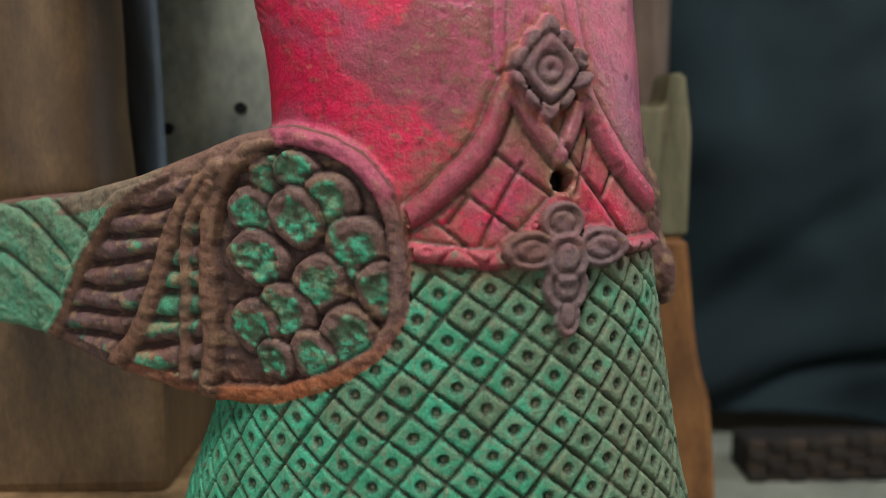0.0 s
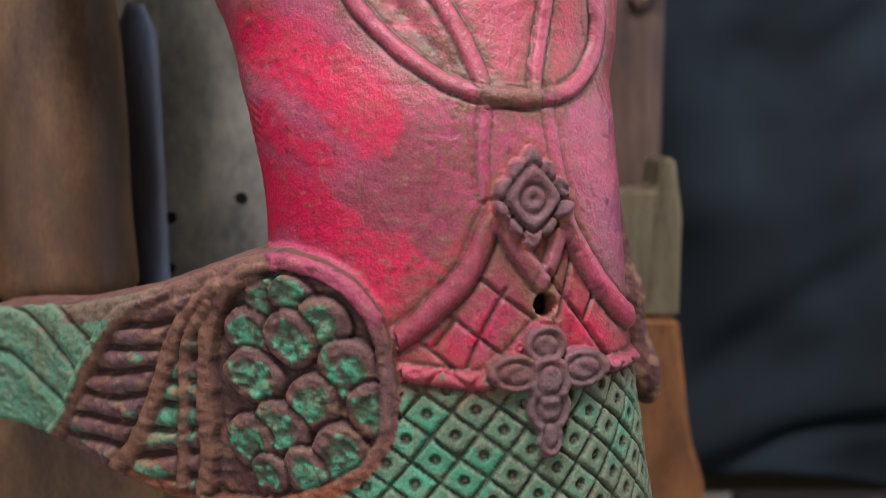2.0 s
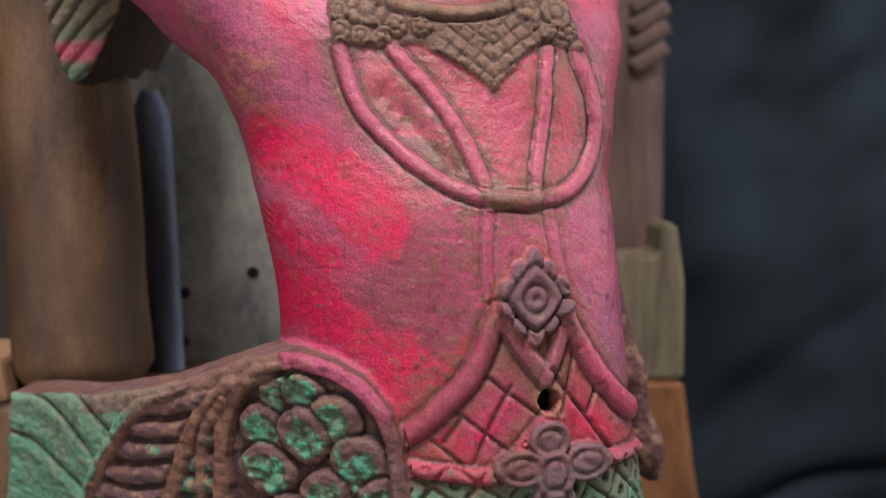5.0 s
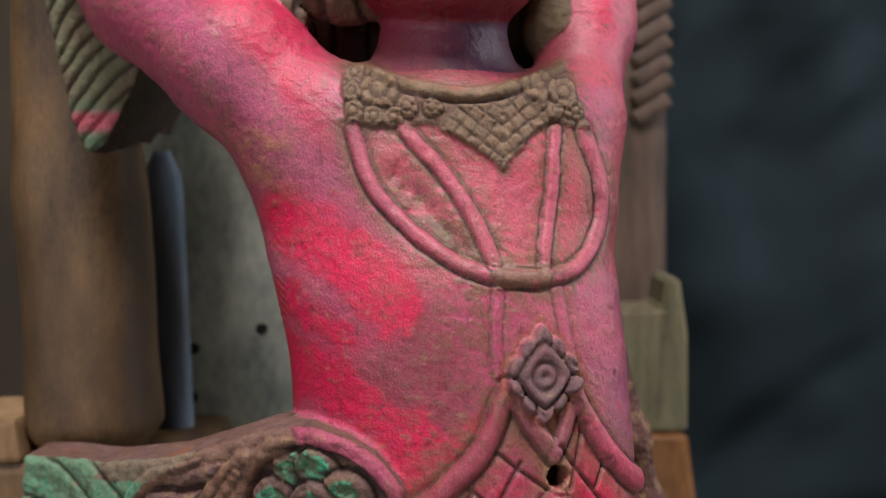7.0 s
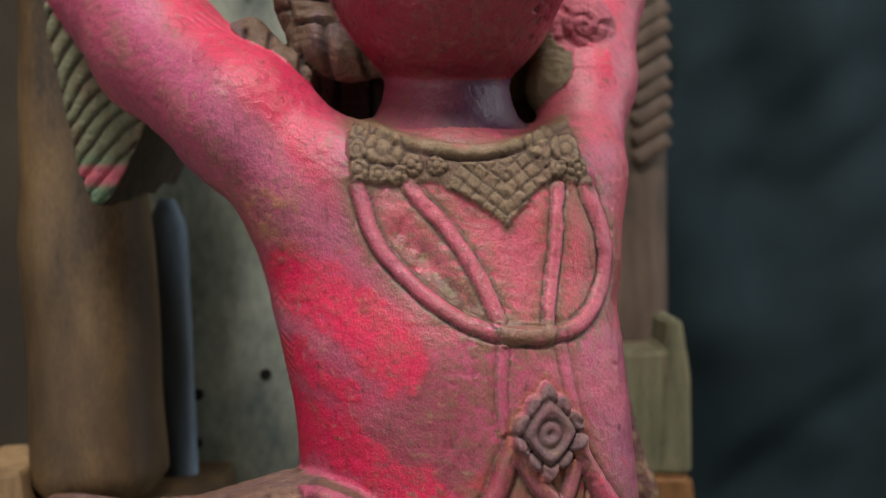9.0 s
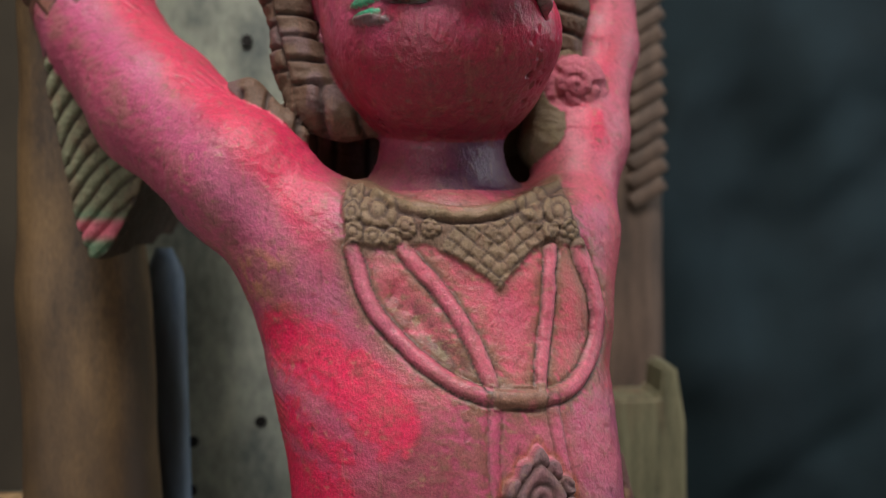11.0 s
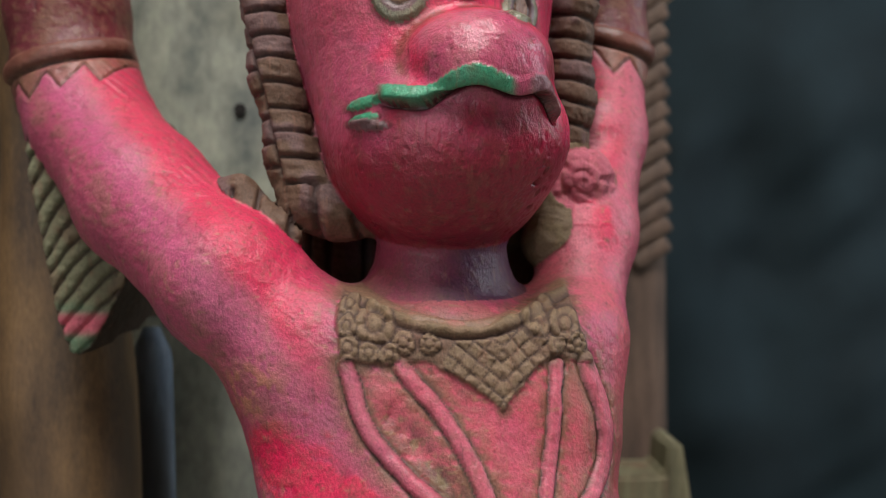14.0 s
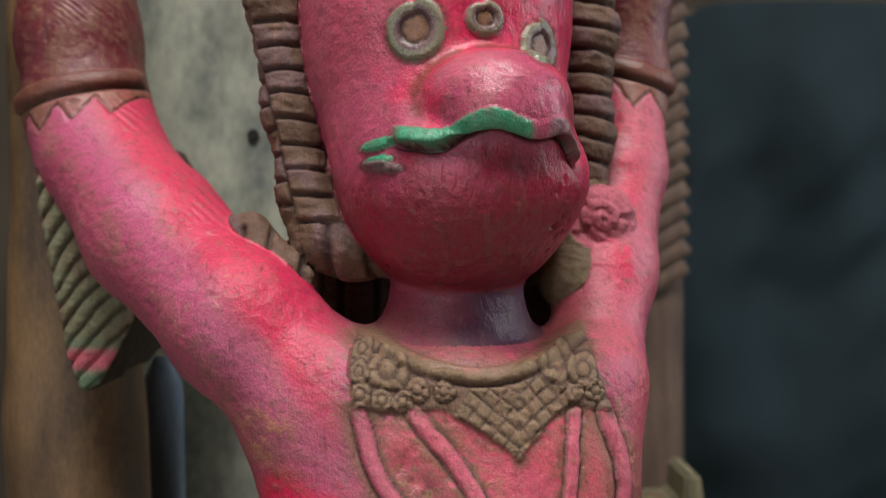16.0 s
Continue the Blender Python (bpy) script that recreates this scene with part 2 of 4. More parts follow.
LAPPET_R = ((.074, .54, .915, .013), (.0765, .54, .83, .013), (.074, .538, .77, .013), (.068, .535, .72, .014), (.062, .525, .69, .015), (.082, .525, .672, .012))
CLASP = ((-.1165, .502, .720, .0045), (-.108, .497, .7165, .0075), (-.097, .492, .706, .006), (-.086, .488, .697, .0055), (-.078, .487, .692, .004))
FEATHER = ((-.235, .790), (-.247, .7548), (-.2452, .7285), (-.2385, .6989), (-.2305, .6595), (-.2268, .6431), (-.2205, .6275), (-.2150, .6258), (-.2080, .630),
           (-.2015, .640), (-.1935, .655), (-.1865, .668), (-.1838, .676), (-.160, .715), (-.190, .775))
FIN = ((.099, .53, .50, .007), (.107, .53, .45, .010), (.118, .53, .405, .010), (.1235, .53, .391, .007))


def smin(a, b, k):
    h = np.clip(0.5 + 0.5 * (b - a) / k, 0, 1)
    return b + (a - b) * h - k * h * (1 - h)


def chain(p, pts):
    d = None
    for a, b in zip(pts, pts[1:]):
        A, B = np.array(a[:3], "f4"), np.array(b[:3], "f4")
        t = np.clip((p - A) @ (B - A) / ((B - A) @ (B - A)), 0, 1)
        e = np.linalg.norm(p - A - t[:, None] * (B - A), axis=1) - (a[3] + t * (b[3] - a[3]))
        d = e if d is None else smin(d, e, 0.012)
    return d


def ellipsoid(p, c, r):
    q = (p - np.array(c, "f4")) / np.array(r, "f4")
    k0 = np.linalg.norm(q, axis=1)
    k1 = np.linalg.norm(q / np.array(r, "f4"), axis=1) + 1e-9
    return k0 * (k0 - 1) / k1


def poly_sd(x, z, pts):
    """Signed distance to a closed outline, negative inside."""
    d, s = np.full(x.shape, 9.0), np.ones(x.shape)
    for (ax, az), (bx, bz) in zip(pts, pts[1:] + pts[:1]):
        ex, ez, wx, wz = bx - ax, bz - az, x - ax, z - az
        t = np.clip((wx * ex + wz * ez) / (ex * ex + ez * ez), 0, 1)
        d = np.minimum(d, np.hypot(wx - ex * t, wz - ez * t))
        c1, c2, c3 = z >= az, z < bz, ex * wz > ez * wx
        s = np.where((c1 & c2 & c3) | (~c1 & ~c2 & ~c3), -s, s)
    return d * s


def groups(p):
    """Distances to the statue's masses: torso, left arm, right arm, head, wing, hair, feather, fin."""
    x, y, z = p.T
    a, b, xc = t_a(z), t_b(z), t_xc(z)
    yc = t_f(z) + b
    turn = 0.16 * (1 - sstep(z, .43, .56))
    yt = y + turn * (x - xc)
    q = (np.abs((x - xc) / a) ** 2.1 + np.abs((yt - yc) / b) ** 2.1) ** (1 / 2.1)
    torso = (q - 1) * np.minimum(a, b)
    torso = np.maximum(smin(-torso, 0.655 - z, 0.012) * -1, 0.0 - z)
    armL, armR = chain(p, ARM_L), chain(p, ARM_R)
    jaw = ellipsoid(p, (.002, .488, .7405), (.0600, .065, .0585))
    head = smin(jaw, ellipsoid(p, (-.0105, .512, .838), (.0730, .072, .125)), 0.03)
    head = smin(head, ellipsoid(p, (.0185, .449, .7755), (.0365, .037, .0255)), 0.006)
    head = smin(head, ellipsoid(p, (.020, .458, .742), (.042, .030, .030)), 0.02)
    neck = chain(p, ((0, .497, .62, .038), (-.001, .497, .66, .035), (0, .499, .71, .034)))
    wy = wing_y(x)
    thick = 0.020
    wing = poly_sd(x, z, WING) + 0.005
    front = np.abs(y - wy - thick) - thick + 0.005
    wing = np.minimum(np.maximum(wing, front), 0) + np.hypot(np.maximum(wing, 0), np.maximum(front, 0)) - 0.005
    hair = np.minimum(chain(p, LAPPET_L), chain(p, LAPPET_R))
    hair = np.minimum(hair, chain(p, ((-.075, .545, .93, .04), (-.045, .56, .74, .04))))
    hair = np.minimum(hair, chain(p, ((.045, .56, .93, .04), (.03, .565, .72, .04))))
    hair = np.minimum(hair, ellipsoid(p, (.080, .526, .7236), (.0175, .012, .0185)))
    # two masses added behind the shoulders as backing, to keep the neck gaps dark
    hair = np.minimum(hair, chain(p, ((-.072, .575, .76, .034), (-.050, .575, .64, .034))))
    hair = np.minimum(hair, chain(p, ((.045, .585, .74, .034), (.05, .58, .63, .034))))
    hair = np.minimum(hair, chain(p, CLASP))
    blade = poly_sd(x, z, FEATHER) + 0.003
    deep = np.maximum(.545 - .10 * (x + .215) - y, y - .574 - .084 * sstep(x, -.212, -.2)) + 0.003
    feather = np.minimum(np.maximum(blade, deep), 0) + np.hypot(np.maximum(blade, 0), np.maximum(deep, 0)) - 0.003
    fin = chain(p, FIN)
    return torso, armL, armR, head, neck, wing, hair, feather, fin


def field(p):
    torso, armL, armR, head, neck, wing, hair, feather, fin = groups(p)
    d = smin(torso, armL, 0.022)
    d = smin(d, armR, 0.022)
    d = smin(d, neck, 0.020)
    d = smin(d, head, 0.006)
    d = smin(d, hair, 0.004)
    d = smin(d, wing, 0.004)
    d = np.minimum(d, feather)
    return smin(d, fin, 0.004)


def surface_nets(lo, hi, h):
    n = [int(round((b - a) / h)) + 1 for a, b in zip(lo, hi)]
    ax = [np.float32(a) + np.float32(h) * np.arange(k, dtype="f4") for a, k in zip(lo, n)]
    g = np.empty(n, "f4")
    for i, x in enumerate(ax[0]):
        Y, Z = np.meshgrid(ax[1], ax[2], indexing="ij")
        g[i] = field(np.stack([np.full(Y.size, x, "f4"), Y.ravel(), Z.ravel()], 1)).reshape(n[1], n[2])
    inside = g < 0
    m = [k - 1 for k in n]
    acc, cnt = np.zeros((*m, 3), "f4"), np.zeros(m, "f4")
    corners = [(i, j, k) for i in (0, 1) for j in (0, 1) for k in (0, 1)]

    def sub(arr, c):
        return arr[c[0]:c[0] + m[0], c[1]:c[1] + m[1], c[2]:c[2] + m[2]]

    for c in corners:
        for d in range(3):
            if c[d]:
                continue
            e = tuple(1 if i == d else v for i, v in enumerate(c))
            ga, gb = sub(g, c), sub(g, e)
            cross = (ga < 0) != (gb < 0)
            t = np.where(cross, ga / np.where(cross, ga - gb, 1), 0)
            for i in range(3):
                acc[..., i] += np.where(cross, c[i] + (t if i == d else 0), 0)
            cnt += cross
    cells = np.argwhere(cnt > 0)
    idx = np.full(m, -1, "i8")
    idx[tuple(cells.T)] = np.arange(len(cells))
    w = tuple(cells.T)
    V = np.array(lo, "f4") + h * (cells + acc[w] / cnt[w][:, None])
    Q = []
    for d in range(3):
        u, v = (d + 1) % 3, (d + 2) % 3
        s0 = [slice(1, k - 1) for k in n]
        s1 = list(s0)
        s0[d], s1[d] = slice(0, n[d] - 1), slice(1, n[d])
        a, b = inside[tuple(s0)], inside[tuple(s1)]
        for flip, hit in ((False, a & ~b), (True, ~a & b)):
            e = np.argwhere(hit)
            e[:, [u, v]] += 1
            quad = []
            for du, dv in ((1, 1), (0, 1), (0, 0), (1, 0)):
                c = e.copy()
                c[:, u] -= du
                c[:, v] -= dv
                quad.append(idx[tuple(c.T)])
            q = np.stack(quad, 1)
            Q.append(q[:, ::-1] if flip else q)
    return V, np.concatenate(Q)


def split_quads(V, Q):
    E = np.sort(np.stack([Q, np.roll(Q, -1, 1)], 2).reshape(-1, 2), 1)
    key, inv = np.unique(E[:, 0] * len(V) + E[:, 1], return_inverse=True)
    a, b = key // len(V), key % len(V)
    mid = (V[a] + V[b]) / 2
    cen = V[Q].mean(1)
    em = inv.reshape(-1, 4) + len(V)
    cf = np.arange(len(Q)) + len(V) + len(mid)
    out = [np.stack([Q[:, i], em[:, i], cf, em[:, i - 1]], 1) for i in range(4)]
    return np.concatenate([V, mid, cen]), np.concatenate(out)


def gradient(p, d, e=0.0006):
    g = np.stack([field(p + np.array(s, "f4") * e) - d for s in ((1, 0, 0), (0, 1, 0), (0, 0, 1))], 1) / e
    return g


def settle(V, rounds):
    """Moves points onto the body; gives them and the normals."""
    for _ in range(rounds):
        d = field(V)
        g = gradient(V, d)
        V = V - np.clip(d / np.maximum((g * g).sum(1), 0.05), -0.003, 0.003)[:, None] * g
    return V.astype("f4"), g / np.maximum(np.linalg.norm(g, axis=1), 1e-6)[:, None]


TABLES = {}


def vnoise(p, scale, seed=0, octaves=3):
    """Smooth noise in 0..1 at vertices."""
    if seed not in TABLES:
        TABLES[seed] = np.random.RandomState(seed).rand(32, 32, 32)
    T, out, amp, tot = TABLES[seed], 0, 1.0, 0
    for o in range(octaves):
        q = p * scale * 2 ** o + 7.3 * o + 100
        i = np.floor(q).astype(int)
        f = q - i
        f = f * f * (3 - 2 * f)
        v = 0
        for c in range(8):
            b = ((c >> 2) & 1, (c >> 1) & 1, c & 1)
            w = 1
            for k in range(3):
                w = w * (f[:, k] if b[k] else 1 - f[:, k])
            v = v + w * T[(i[:, 0] + b[0]) % 32, (i[:, 1] + b[1]) % 32, (i[:, 2] + b[2]) % 32]
        out, tot, amp = out + amp * v, tot + amp, amp * 0.5
    return out / tot


def spline(pts, k=7):
    P = [np.array(p, float) for p in pts]
    P = [2 * P[0] - P[1], *P, 2 * P[-1] - P[-2]]
    out = []
    for a, b, c, d in zip(P, P[1:], P[2:], P[3:]):
        for t in np.arange(k) / k:
            out.append(0.5 * (2 * b + (c - a) * t + (2 * a - 5 * b + 4 * c - d) * t * t + (3 * b - a - 3 * c + d) * t ** 3))
    out.append(P[-2])
    return np.array(out)


def line_d(x, z, pts, reach=0.02, k=7):
    """Distance to a smooth line through pts (large beyond reach)."""
    S = spline(pts, k)
    d = np.full(x.shape, 1.0)
    m = (x > S[:, 0].min() - reach) & (x < S[:, 0].max() + reach) & (z > S[:, 1].min() - reach) & (z < S[:, 1].max() + reach)
    X, Zz, dd = x[m], z[m], np.full(m.sum(), 1.0)
    for (ax, az), (bx, bz) in zip(S, S[1:]):
        ex, ez = bx - ax, bz - az
        t = np.clip(((X - ax) * ex + (Zz - az) * ez) / (ex * ex + ez * ez + 1e-12), 0, 1)
        dd = np.minimum(dd, np.hypot(X - ax - ex * t, Zz - az - ez * t))
    d[m] = dd
    return d


def sstep(v, a, b):
    t = np.clip((v - a) / (b - a), 0, 1)
    return t * t * (3 - 2 * t)


def dome(d, w):
    return np.sqrt(np.clip(1 - (d / w) ** 2, 0, 1))


# lines of the carving on the front, as (x, z)
LOOP = ((-.0454, .6309), (-.0364, .603), (-.0188, .5819), (.006, .564), (.0277, .5569), (.05, .556), (.0666, .5625), (.0776, .5802), (.0791, .6027), (.0704, .6295))
CORD_A = ((-.0195, .6296), (-.0022, .6086), (.0131, .5856), (.0224, .5636))
CORD_B = ((.0561, .6286), (.0538, .6045), (.0499, .5829), (.0473, .5585))
SLIP_A = ((.0244, .5555), (.0226, .5324), (.0243, .5118))
SLIP_B = ((.0527, .5546), (.0562, .5334), (.0585, .5176))
BELT_L = ((.028, .505), (.024, .4963), (.0169, .4798), (.0014, .4633), (-.0153, .4501))
BELT_R = ((.0590, .505), (.0601, .501), (.0697, .4826), (.0817, .4658), (.0937, .4536))
VEE_A = ((.0312, .4998), (.040, .4875), (.0478, .4765))
VEE_B = ((.0575, .4962), (.053, .484), (.0487, .4745))
BELT_M = ((-.0141, .4359), (.0038, .4345), (.023, .4335), (.0339, .4396), (.0425, .4497), (.0500, .4575))
BELT_N = ((.0659, .441), (.0773, .4374), (.0948, .437))
COLLAR_TOP = ((-.0507, .6693), (-.0256, .6555), (-.0022, .6487), (.0181, .6474), (.0387, .653), (.0629, .6657))
COLLAR = ((-.0515, .667), (-.0256, .6555), (-.0022, .6487), (.0181, .6474), (.0387, .653), (.0645, .665), (.0725, .6285), (.0563, .6325), (.0455, .6274),
          (.0285, .6090), (.0092, .6238), (-.0079, .6324), (-.0224, .631), (-.0491, .6313))
TRIANGLE = ((-.0153, .450), (.024, .497), (.0441, .51), (.0601, .501), (.0937, .4536), (.100, .437), (-.0142, .4345))
FIELD_CUTS = (((.0228, .477), (.0348, .4675), (.0481, .4579)), ((.0098, .4608), (.0206, .4524), (.0308, .4444)), ((-.0034, .4483), (.0099, .4385)), ((.0513, .4794), (.0661, .4596), (.0798, .4402)),
              ((.0336, .4727), (.0254, .4596), (.0159, .439)), ((.011, .4596), (.0014, .4475)), ((.0634, .4881), (.0598, .4727), (.0565, .4596)), ((.0741, .4704), (.0685, .4584)), ((.0441, .455), (.0375, .4463)))
MOUTH = ((-.0291, .756), (-.0216, .7535), (-.0065, .7521), (.0061, .759), (.0186, .7614), (.0336, .7568), (.0461, .7587), (.0523, .7480), (.056, .744))
RIDGE_1 = ((-.0778, .4814), (-.098, .4657), (-.1061, .4421), (-.1072, .4156), (-.1069, .3887), (-.1109, .3635))
RIDGE_2 = ((-.1007, .4700), (-.122, .4465), (-.1322, .4218), (-.1429, .3961), (-.1647, .3671))
RIDGE_3 = ((-.1301, .466), (-.1608, .4467), (-.1829, .4185), (-.203, .3852), (-.218, .3693))
SCALES = ((-0.0756, 0.4647, 0.0092), (-0.0626, 0.4677, 0.0092), (-0.0489, 0.4549, 0.0122), (-0.0847, 0.4487, 0.0112), (-0.0638, 0.4487, 0.0117), (-0.0369, 0.4350, 0.0133), (-0.0829, 0.4287, 0.0122),
          (-0.0533, 0.4199, 0.0117), (-0.0247, 0.4186, 0.0115), (-0.0698, 0.4059, 0.0117), (-0.0851, 0.3969, 0.0112), (-0.0399, 0.3969, 0.0128), (-0.0577, 0.3878, 0.0102), (-0.0754, 0.3839, 0.0082))

RED, CRIMSON, PINK, ROSE = [np.array(lin(*c)) for c in ((206, 12, 74), (138, 16, 48), (172, 72, 102), (184, 88, 110))]
# UMBER: brown grime of the cuts, darkened further to deepen their shade
MAUVE, BROWNP, UMBER, GREY = [np.array(lin(*c)) for c in ((152, 76, 116), (122, 88, 66), (48, 31, 27), (104, 80, 84))]
GREEN, GREEN2, OLIVE, TAN = [np.array(lin(*c)) for c in ((58, 142, 108), (88, 128, 100), (118, 104, 72), (150, 120, 88))]
SIENNA = np.array(lin(150, 84, 48))
DUST = np.array(lin(128, 90, 76))


def carve(V, N, gid):
    """Depth of carving, paint colour (some light and shade laid in) and gloss at every point of the body."""
    x, y, z = V.T.astype(float)
    front = sstep(-N[:, 1], -0.05, 0.35)
    h = np.zeros(len(V))
    n1, n2, n3 = vnoise(V, 22, 1), vnoise(V, 60, 2), vnoise(V, 170, 3)
    n5 = vnoise(V * np.array([.6, 1, 1.0]) + V[:, [2, 0, 1]] * .5, 330, 14, 3)
    col = np.empty((len(V), 3))
    gloss = np.full(len(V), 0.36)
    orn = np.zeros(len(V))

    def lay(colour, m):
        m = np.broadcast_to(np.asarray(m, float), (len(V),))
        i = np.flatnonzero(m > 0.004)
        if len(i):
            k = np.minimum(m[i], 1)[:, None]
            col[i] = col[i] * (1 - k) + colour * k

    # flesh paint: pink, with red, mauve and worn brown patches
    col[:] = PINK
    lay(ROSE, sstep(n2, .45, .62) * .7)
    lay(MAUVE, sstep(n1, .48, .62) * .6)
    lay(np.array(lin(188, 78, 92)), (gid < 3) * sstep(x, -.035, -.01) * sstep(z, .54, .57) * sstep(n2 + n1, .6, 1.0) * .85)
    redness = np.zeros(len(V))
    for pts, w, amt in ((((-.082, .590), (-.060, .575), (-.040, .561), (-.024, .543)), .018, 1.05), (((-.080, .512), (-.060, .509), (-.040, .498), (-.018, .486)), .020, 1.1),
                        (((-.030, .470), (-.004, .476), (.020, .484)), .015, 1.0), (((-.078, .545), (-.060, .535), (-.045, .526)), .013, .8), (((.0, .452), (.008, .462)), .012, .9)):
        redness = np.maximum(redness, np.exp(-(line_d(x, z, pts, .05) / w) ** 2) * amt)
    lay(np.array(lin(186, 36, 80)), (gid < 3) * sstep(redness + (n1 - .5) * 1.0, .15, .6) * .7)
    lay(np.array(lin(136, 50, 66)), (gid < 3) * sstep(np.exp(-((x + .010) / .038) ** 2 - ((z - .512) / .045) ** 2) + (n2 - .5) * .8 + (n5 - .5) * .6, .35, .8) * .75)
    lay(RED, sstep(redness + (n1 - .5) * 1.3 + (n5 - .5) * .9 + (n3 - .5) * .6, .36, .68))
    lay(DUST, (gid != 3) * sstep(n1 + (n3 - .5) * .5, .46, .66) * .22)
    lay(DUST, sstep(np.exp(-((x - .005) / .03) ** 2 - ((z - .49) / .06) ** 2) * .6 + (n2 - .5) * 1.2 + (n5 - .5) * 2.0, .55, 1.0) * .6)
    lay(BROWNP, (gid < 3) * np.exp(-((x - .015) / .03) ** 2 - ((z - .55) / .03) ** 2) * sstep(n5, .4, .6) * .6)
    lay(np.array(lin(188, 74, 92)), (gid < 3) * sstep(-poly_sd(x, z, LOOP), -.001, .006) * (.5 + .35 * n2))
    arm = (gid < 2) * sstep(-x, .04, .085) * sstep(z, .555, .61)
    armr = np.isin(gid, (0, 2)) * sstep(x, .05, .085) * sstep(z, .61, .66)
    across = (x + .1158) * .745 + (z - .6673) * .667
    lay(RED, arm * sstep(across + (n1 - .5) * .03, .004, .02) * .8)
    lay(DUST, arm * sstep(n2 * .5 + n5 * .5 - np.abs(across + .016) * 8, .40, .56) * .45)
    # lilac highlight along the arm's ridge, laid into the colour as sheen
    lay(np.array(lin(192, 88, 132)), arm * np.exp(-((across + .004 + (n1 - .5) * .02) / .010) ** 2) * .6)
    lay(ROSE, armr * sstep(n1, .3, .5) * .8)
    lay(RED, armr * sstep(z, .67, .70) * np.exp(-((x - .09) / .012) ** 2) * sstep(n2, .35, .55) * .8)
    lay(np.array(lin(180, 120, 90)), arm * np.exp(-((x + .093) / .018) ** 2 - ((z - .618) / .014) ** 2) * sstep(n3, .45, .6))
    for g, z0, sl, x0, band in ((1, .808, .236, -.215, .024), (2, .8165, -.30, .10, .024)):
        along = z - z0 - sl * (x - x0)
        on = (gid == g) * front
        lay(np.array(lin(82, 20, 28)), (gid == g) * (along > 0) * .92)
        lay(BROWNP, (gid == g) * (along > 0) * sstep(n5 * .6 + n2 * .5, .5, .68) * .5)
        zig = np.abs(((x * 46 + .2) % 1) - .5) * 2
        tooth = -along - band * (.45 + .55 * zig) + (n3 - .5) * .003
        lay(BROWNP, (gid == g) * sstep(-tooth, -.001, .001) * (along < 0) * (.55 + .45 * n3))
        lay(UMBER, (gid == g) * np.exp(-(tooth / .0012) ** 2) * (along < 0) * .7)
        h -= on * .0014 * np.exp(-(tooth / .0014) ** 2) * (along < 0)
        ring = dome(along, .0058)
        h += on * .0036 * ring
        lay(np.array(lin(104, 58, 48)), (gid == g) * (np.abs(along) < .0058) * .9)
        lay(UMBER, (gid == g) * np.exp(-((along + .0066) / .0013) ** 2) * .9)
        h -= on * .0018 * np.exp(-((along + .0068) / .0013) ** 2)
    if (gid == 3).any():
        # head
        head = gid == 3
        lay(RED, head * sstep(n1 + (n2 - .5) * .5, .40, .62) * .85)
        # crimson jaw paint, darkened downward with the chin's shade put in
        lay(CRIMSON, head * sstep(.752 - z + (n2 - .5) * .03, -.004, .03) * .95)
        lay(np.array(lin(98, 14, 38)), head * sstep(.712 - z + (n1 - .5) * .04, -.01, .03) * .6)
        lay(ROSE, head * sstep(z, .765, .80) * sstep(-x + (n1 - .5) * .05, .0, .05) * .8)
        gloss[head] = 0.24
        S = spline(MOUTH, 9)
        zm = np.interp(x, S[:, 0], S[:, 1])
        inx = sstep(x, -.032, -.022) * sstep(.0555 - x, 0, .003)
        up = z - zm
        hf = head * front
        h += hf * inx * .0055 * sstep(up, -.0007, .0007) * sstep(.020 - up, 0, .020)
        h -= hf * inx * .0040 * np.exp(-((up + .0008) / .0012) ** 2)
        band = hf * inx * (up > .0002) * (up < .0078 + (n3 - .5) * .001)
        h += band * .0012
        lay(GREEN, band * sstep(.036 - x + (n3 - .5) * .01, 0, .006))
        lay(GREY, band * sstep(x - .036 + (n3 - .5) * .01, 0, .006) * .8)
        nz = np.hypot((x - .0185) / .0365, (z - .7755) / .0255)
        lay(np.array(lin(112, 62, 52)), hf * np.exp(-((nz - 1.02) / .10) ** 2) * (z > .765) * sstep(n3 + n2 * .4, .4, .7) * .8)
        gloss[nz < .9] = .2
        lay(UMBER, hf * inx * np.exp(-((up + .001) / .0016) ** 2))
        for cx, cz, rx, rz, s in ((-.036, .7555, .010, .0032, .15), (-.0365, .7475, .0085, .0030, .1), (-.034, .7445, .0105, .003, -.1)):
            q = np.hypot((x - cx) / rx, (z - cz - s * (x - cx)) / rz)
            h += hf * .0018 * sstep(1 - q, 0, .4)
            lay(GREEN if s != -.1 else GREY, hf * (q < .95))
            lay(UMBER, hf * np.exp(-((q - 1.08) / .1) ** 2) * .6)
        for cx, cz, rx, rz in ((-.0186, .8100, .0135, .0150), (.0402, .8052, .0088, .0140), (.0136, .8155, .0085, .0085)):
            q = np.hypot((x - cx) / rx, (z - cz) / rz * np.where(x > cx, 1.0, 1.0 + .25 * (z > cz)))
            h += hf * (.0022 * sstep(1.05 - q, 0, .12) * (q > .5) + .0012 * (q <= .5) - .001 * np.exp(-((q - .5) / .08) ** 2))
            lay(GREEN2, hf * (q < 1.05) * .8)
            lay(GREY, hf * (q < .72))
            lay(BROWNP, hf * (q < .45))
            lay(UMBER, hf * np.exp(-((q - .48) / .07) ** 2) * .8)
            lay(UMBER, hf * np.exp(-((q - 1.13) / .07) ** 2) * .5)
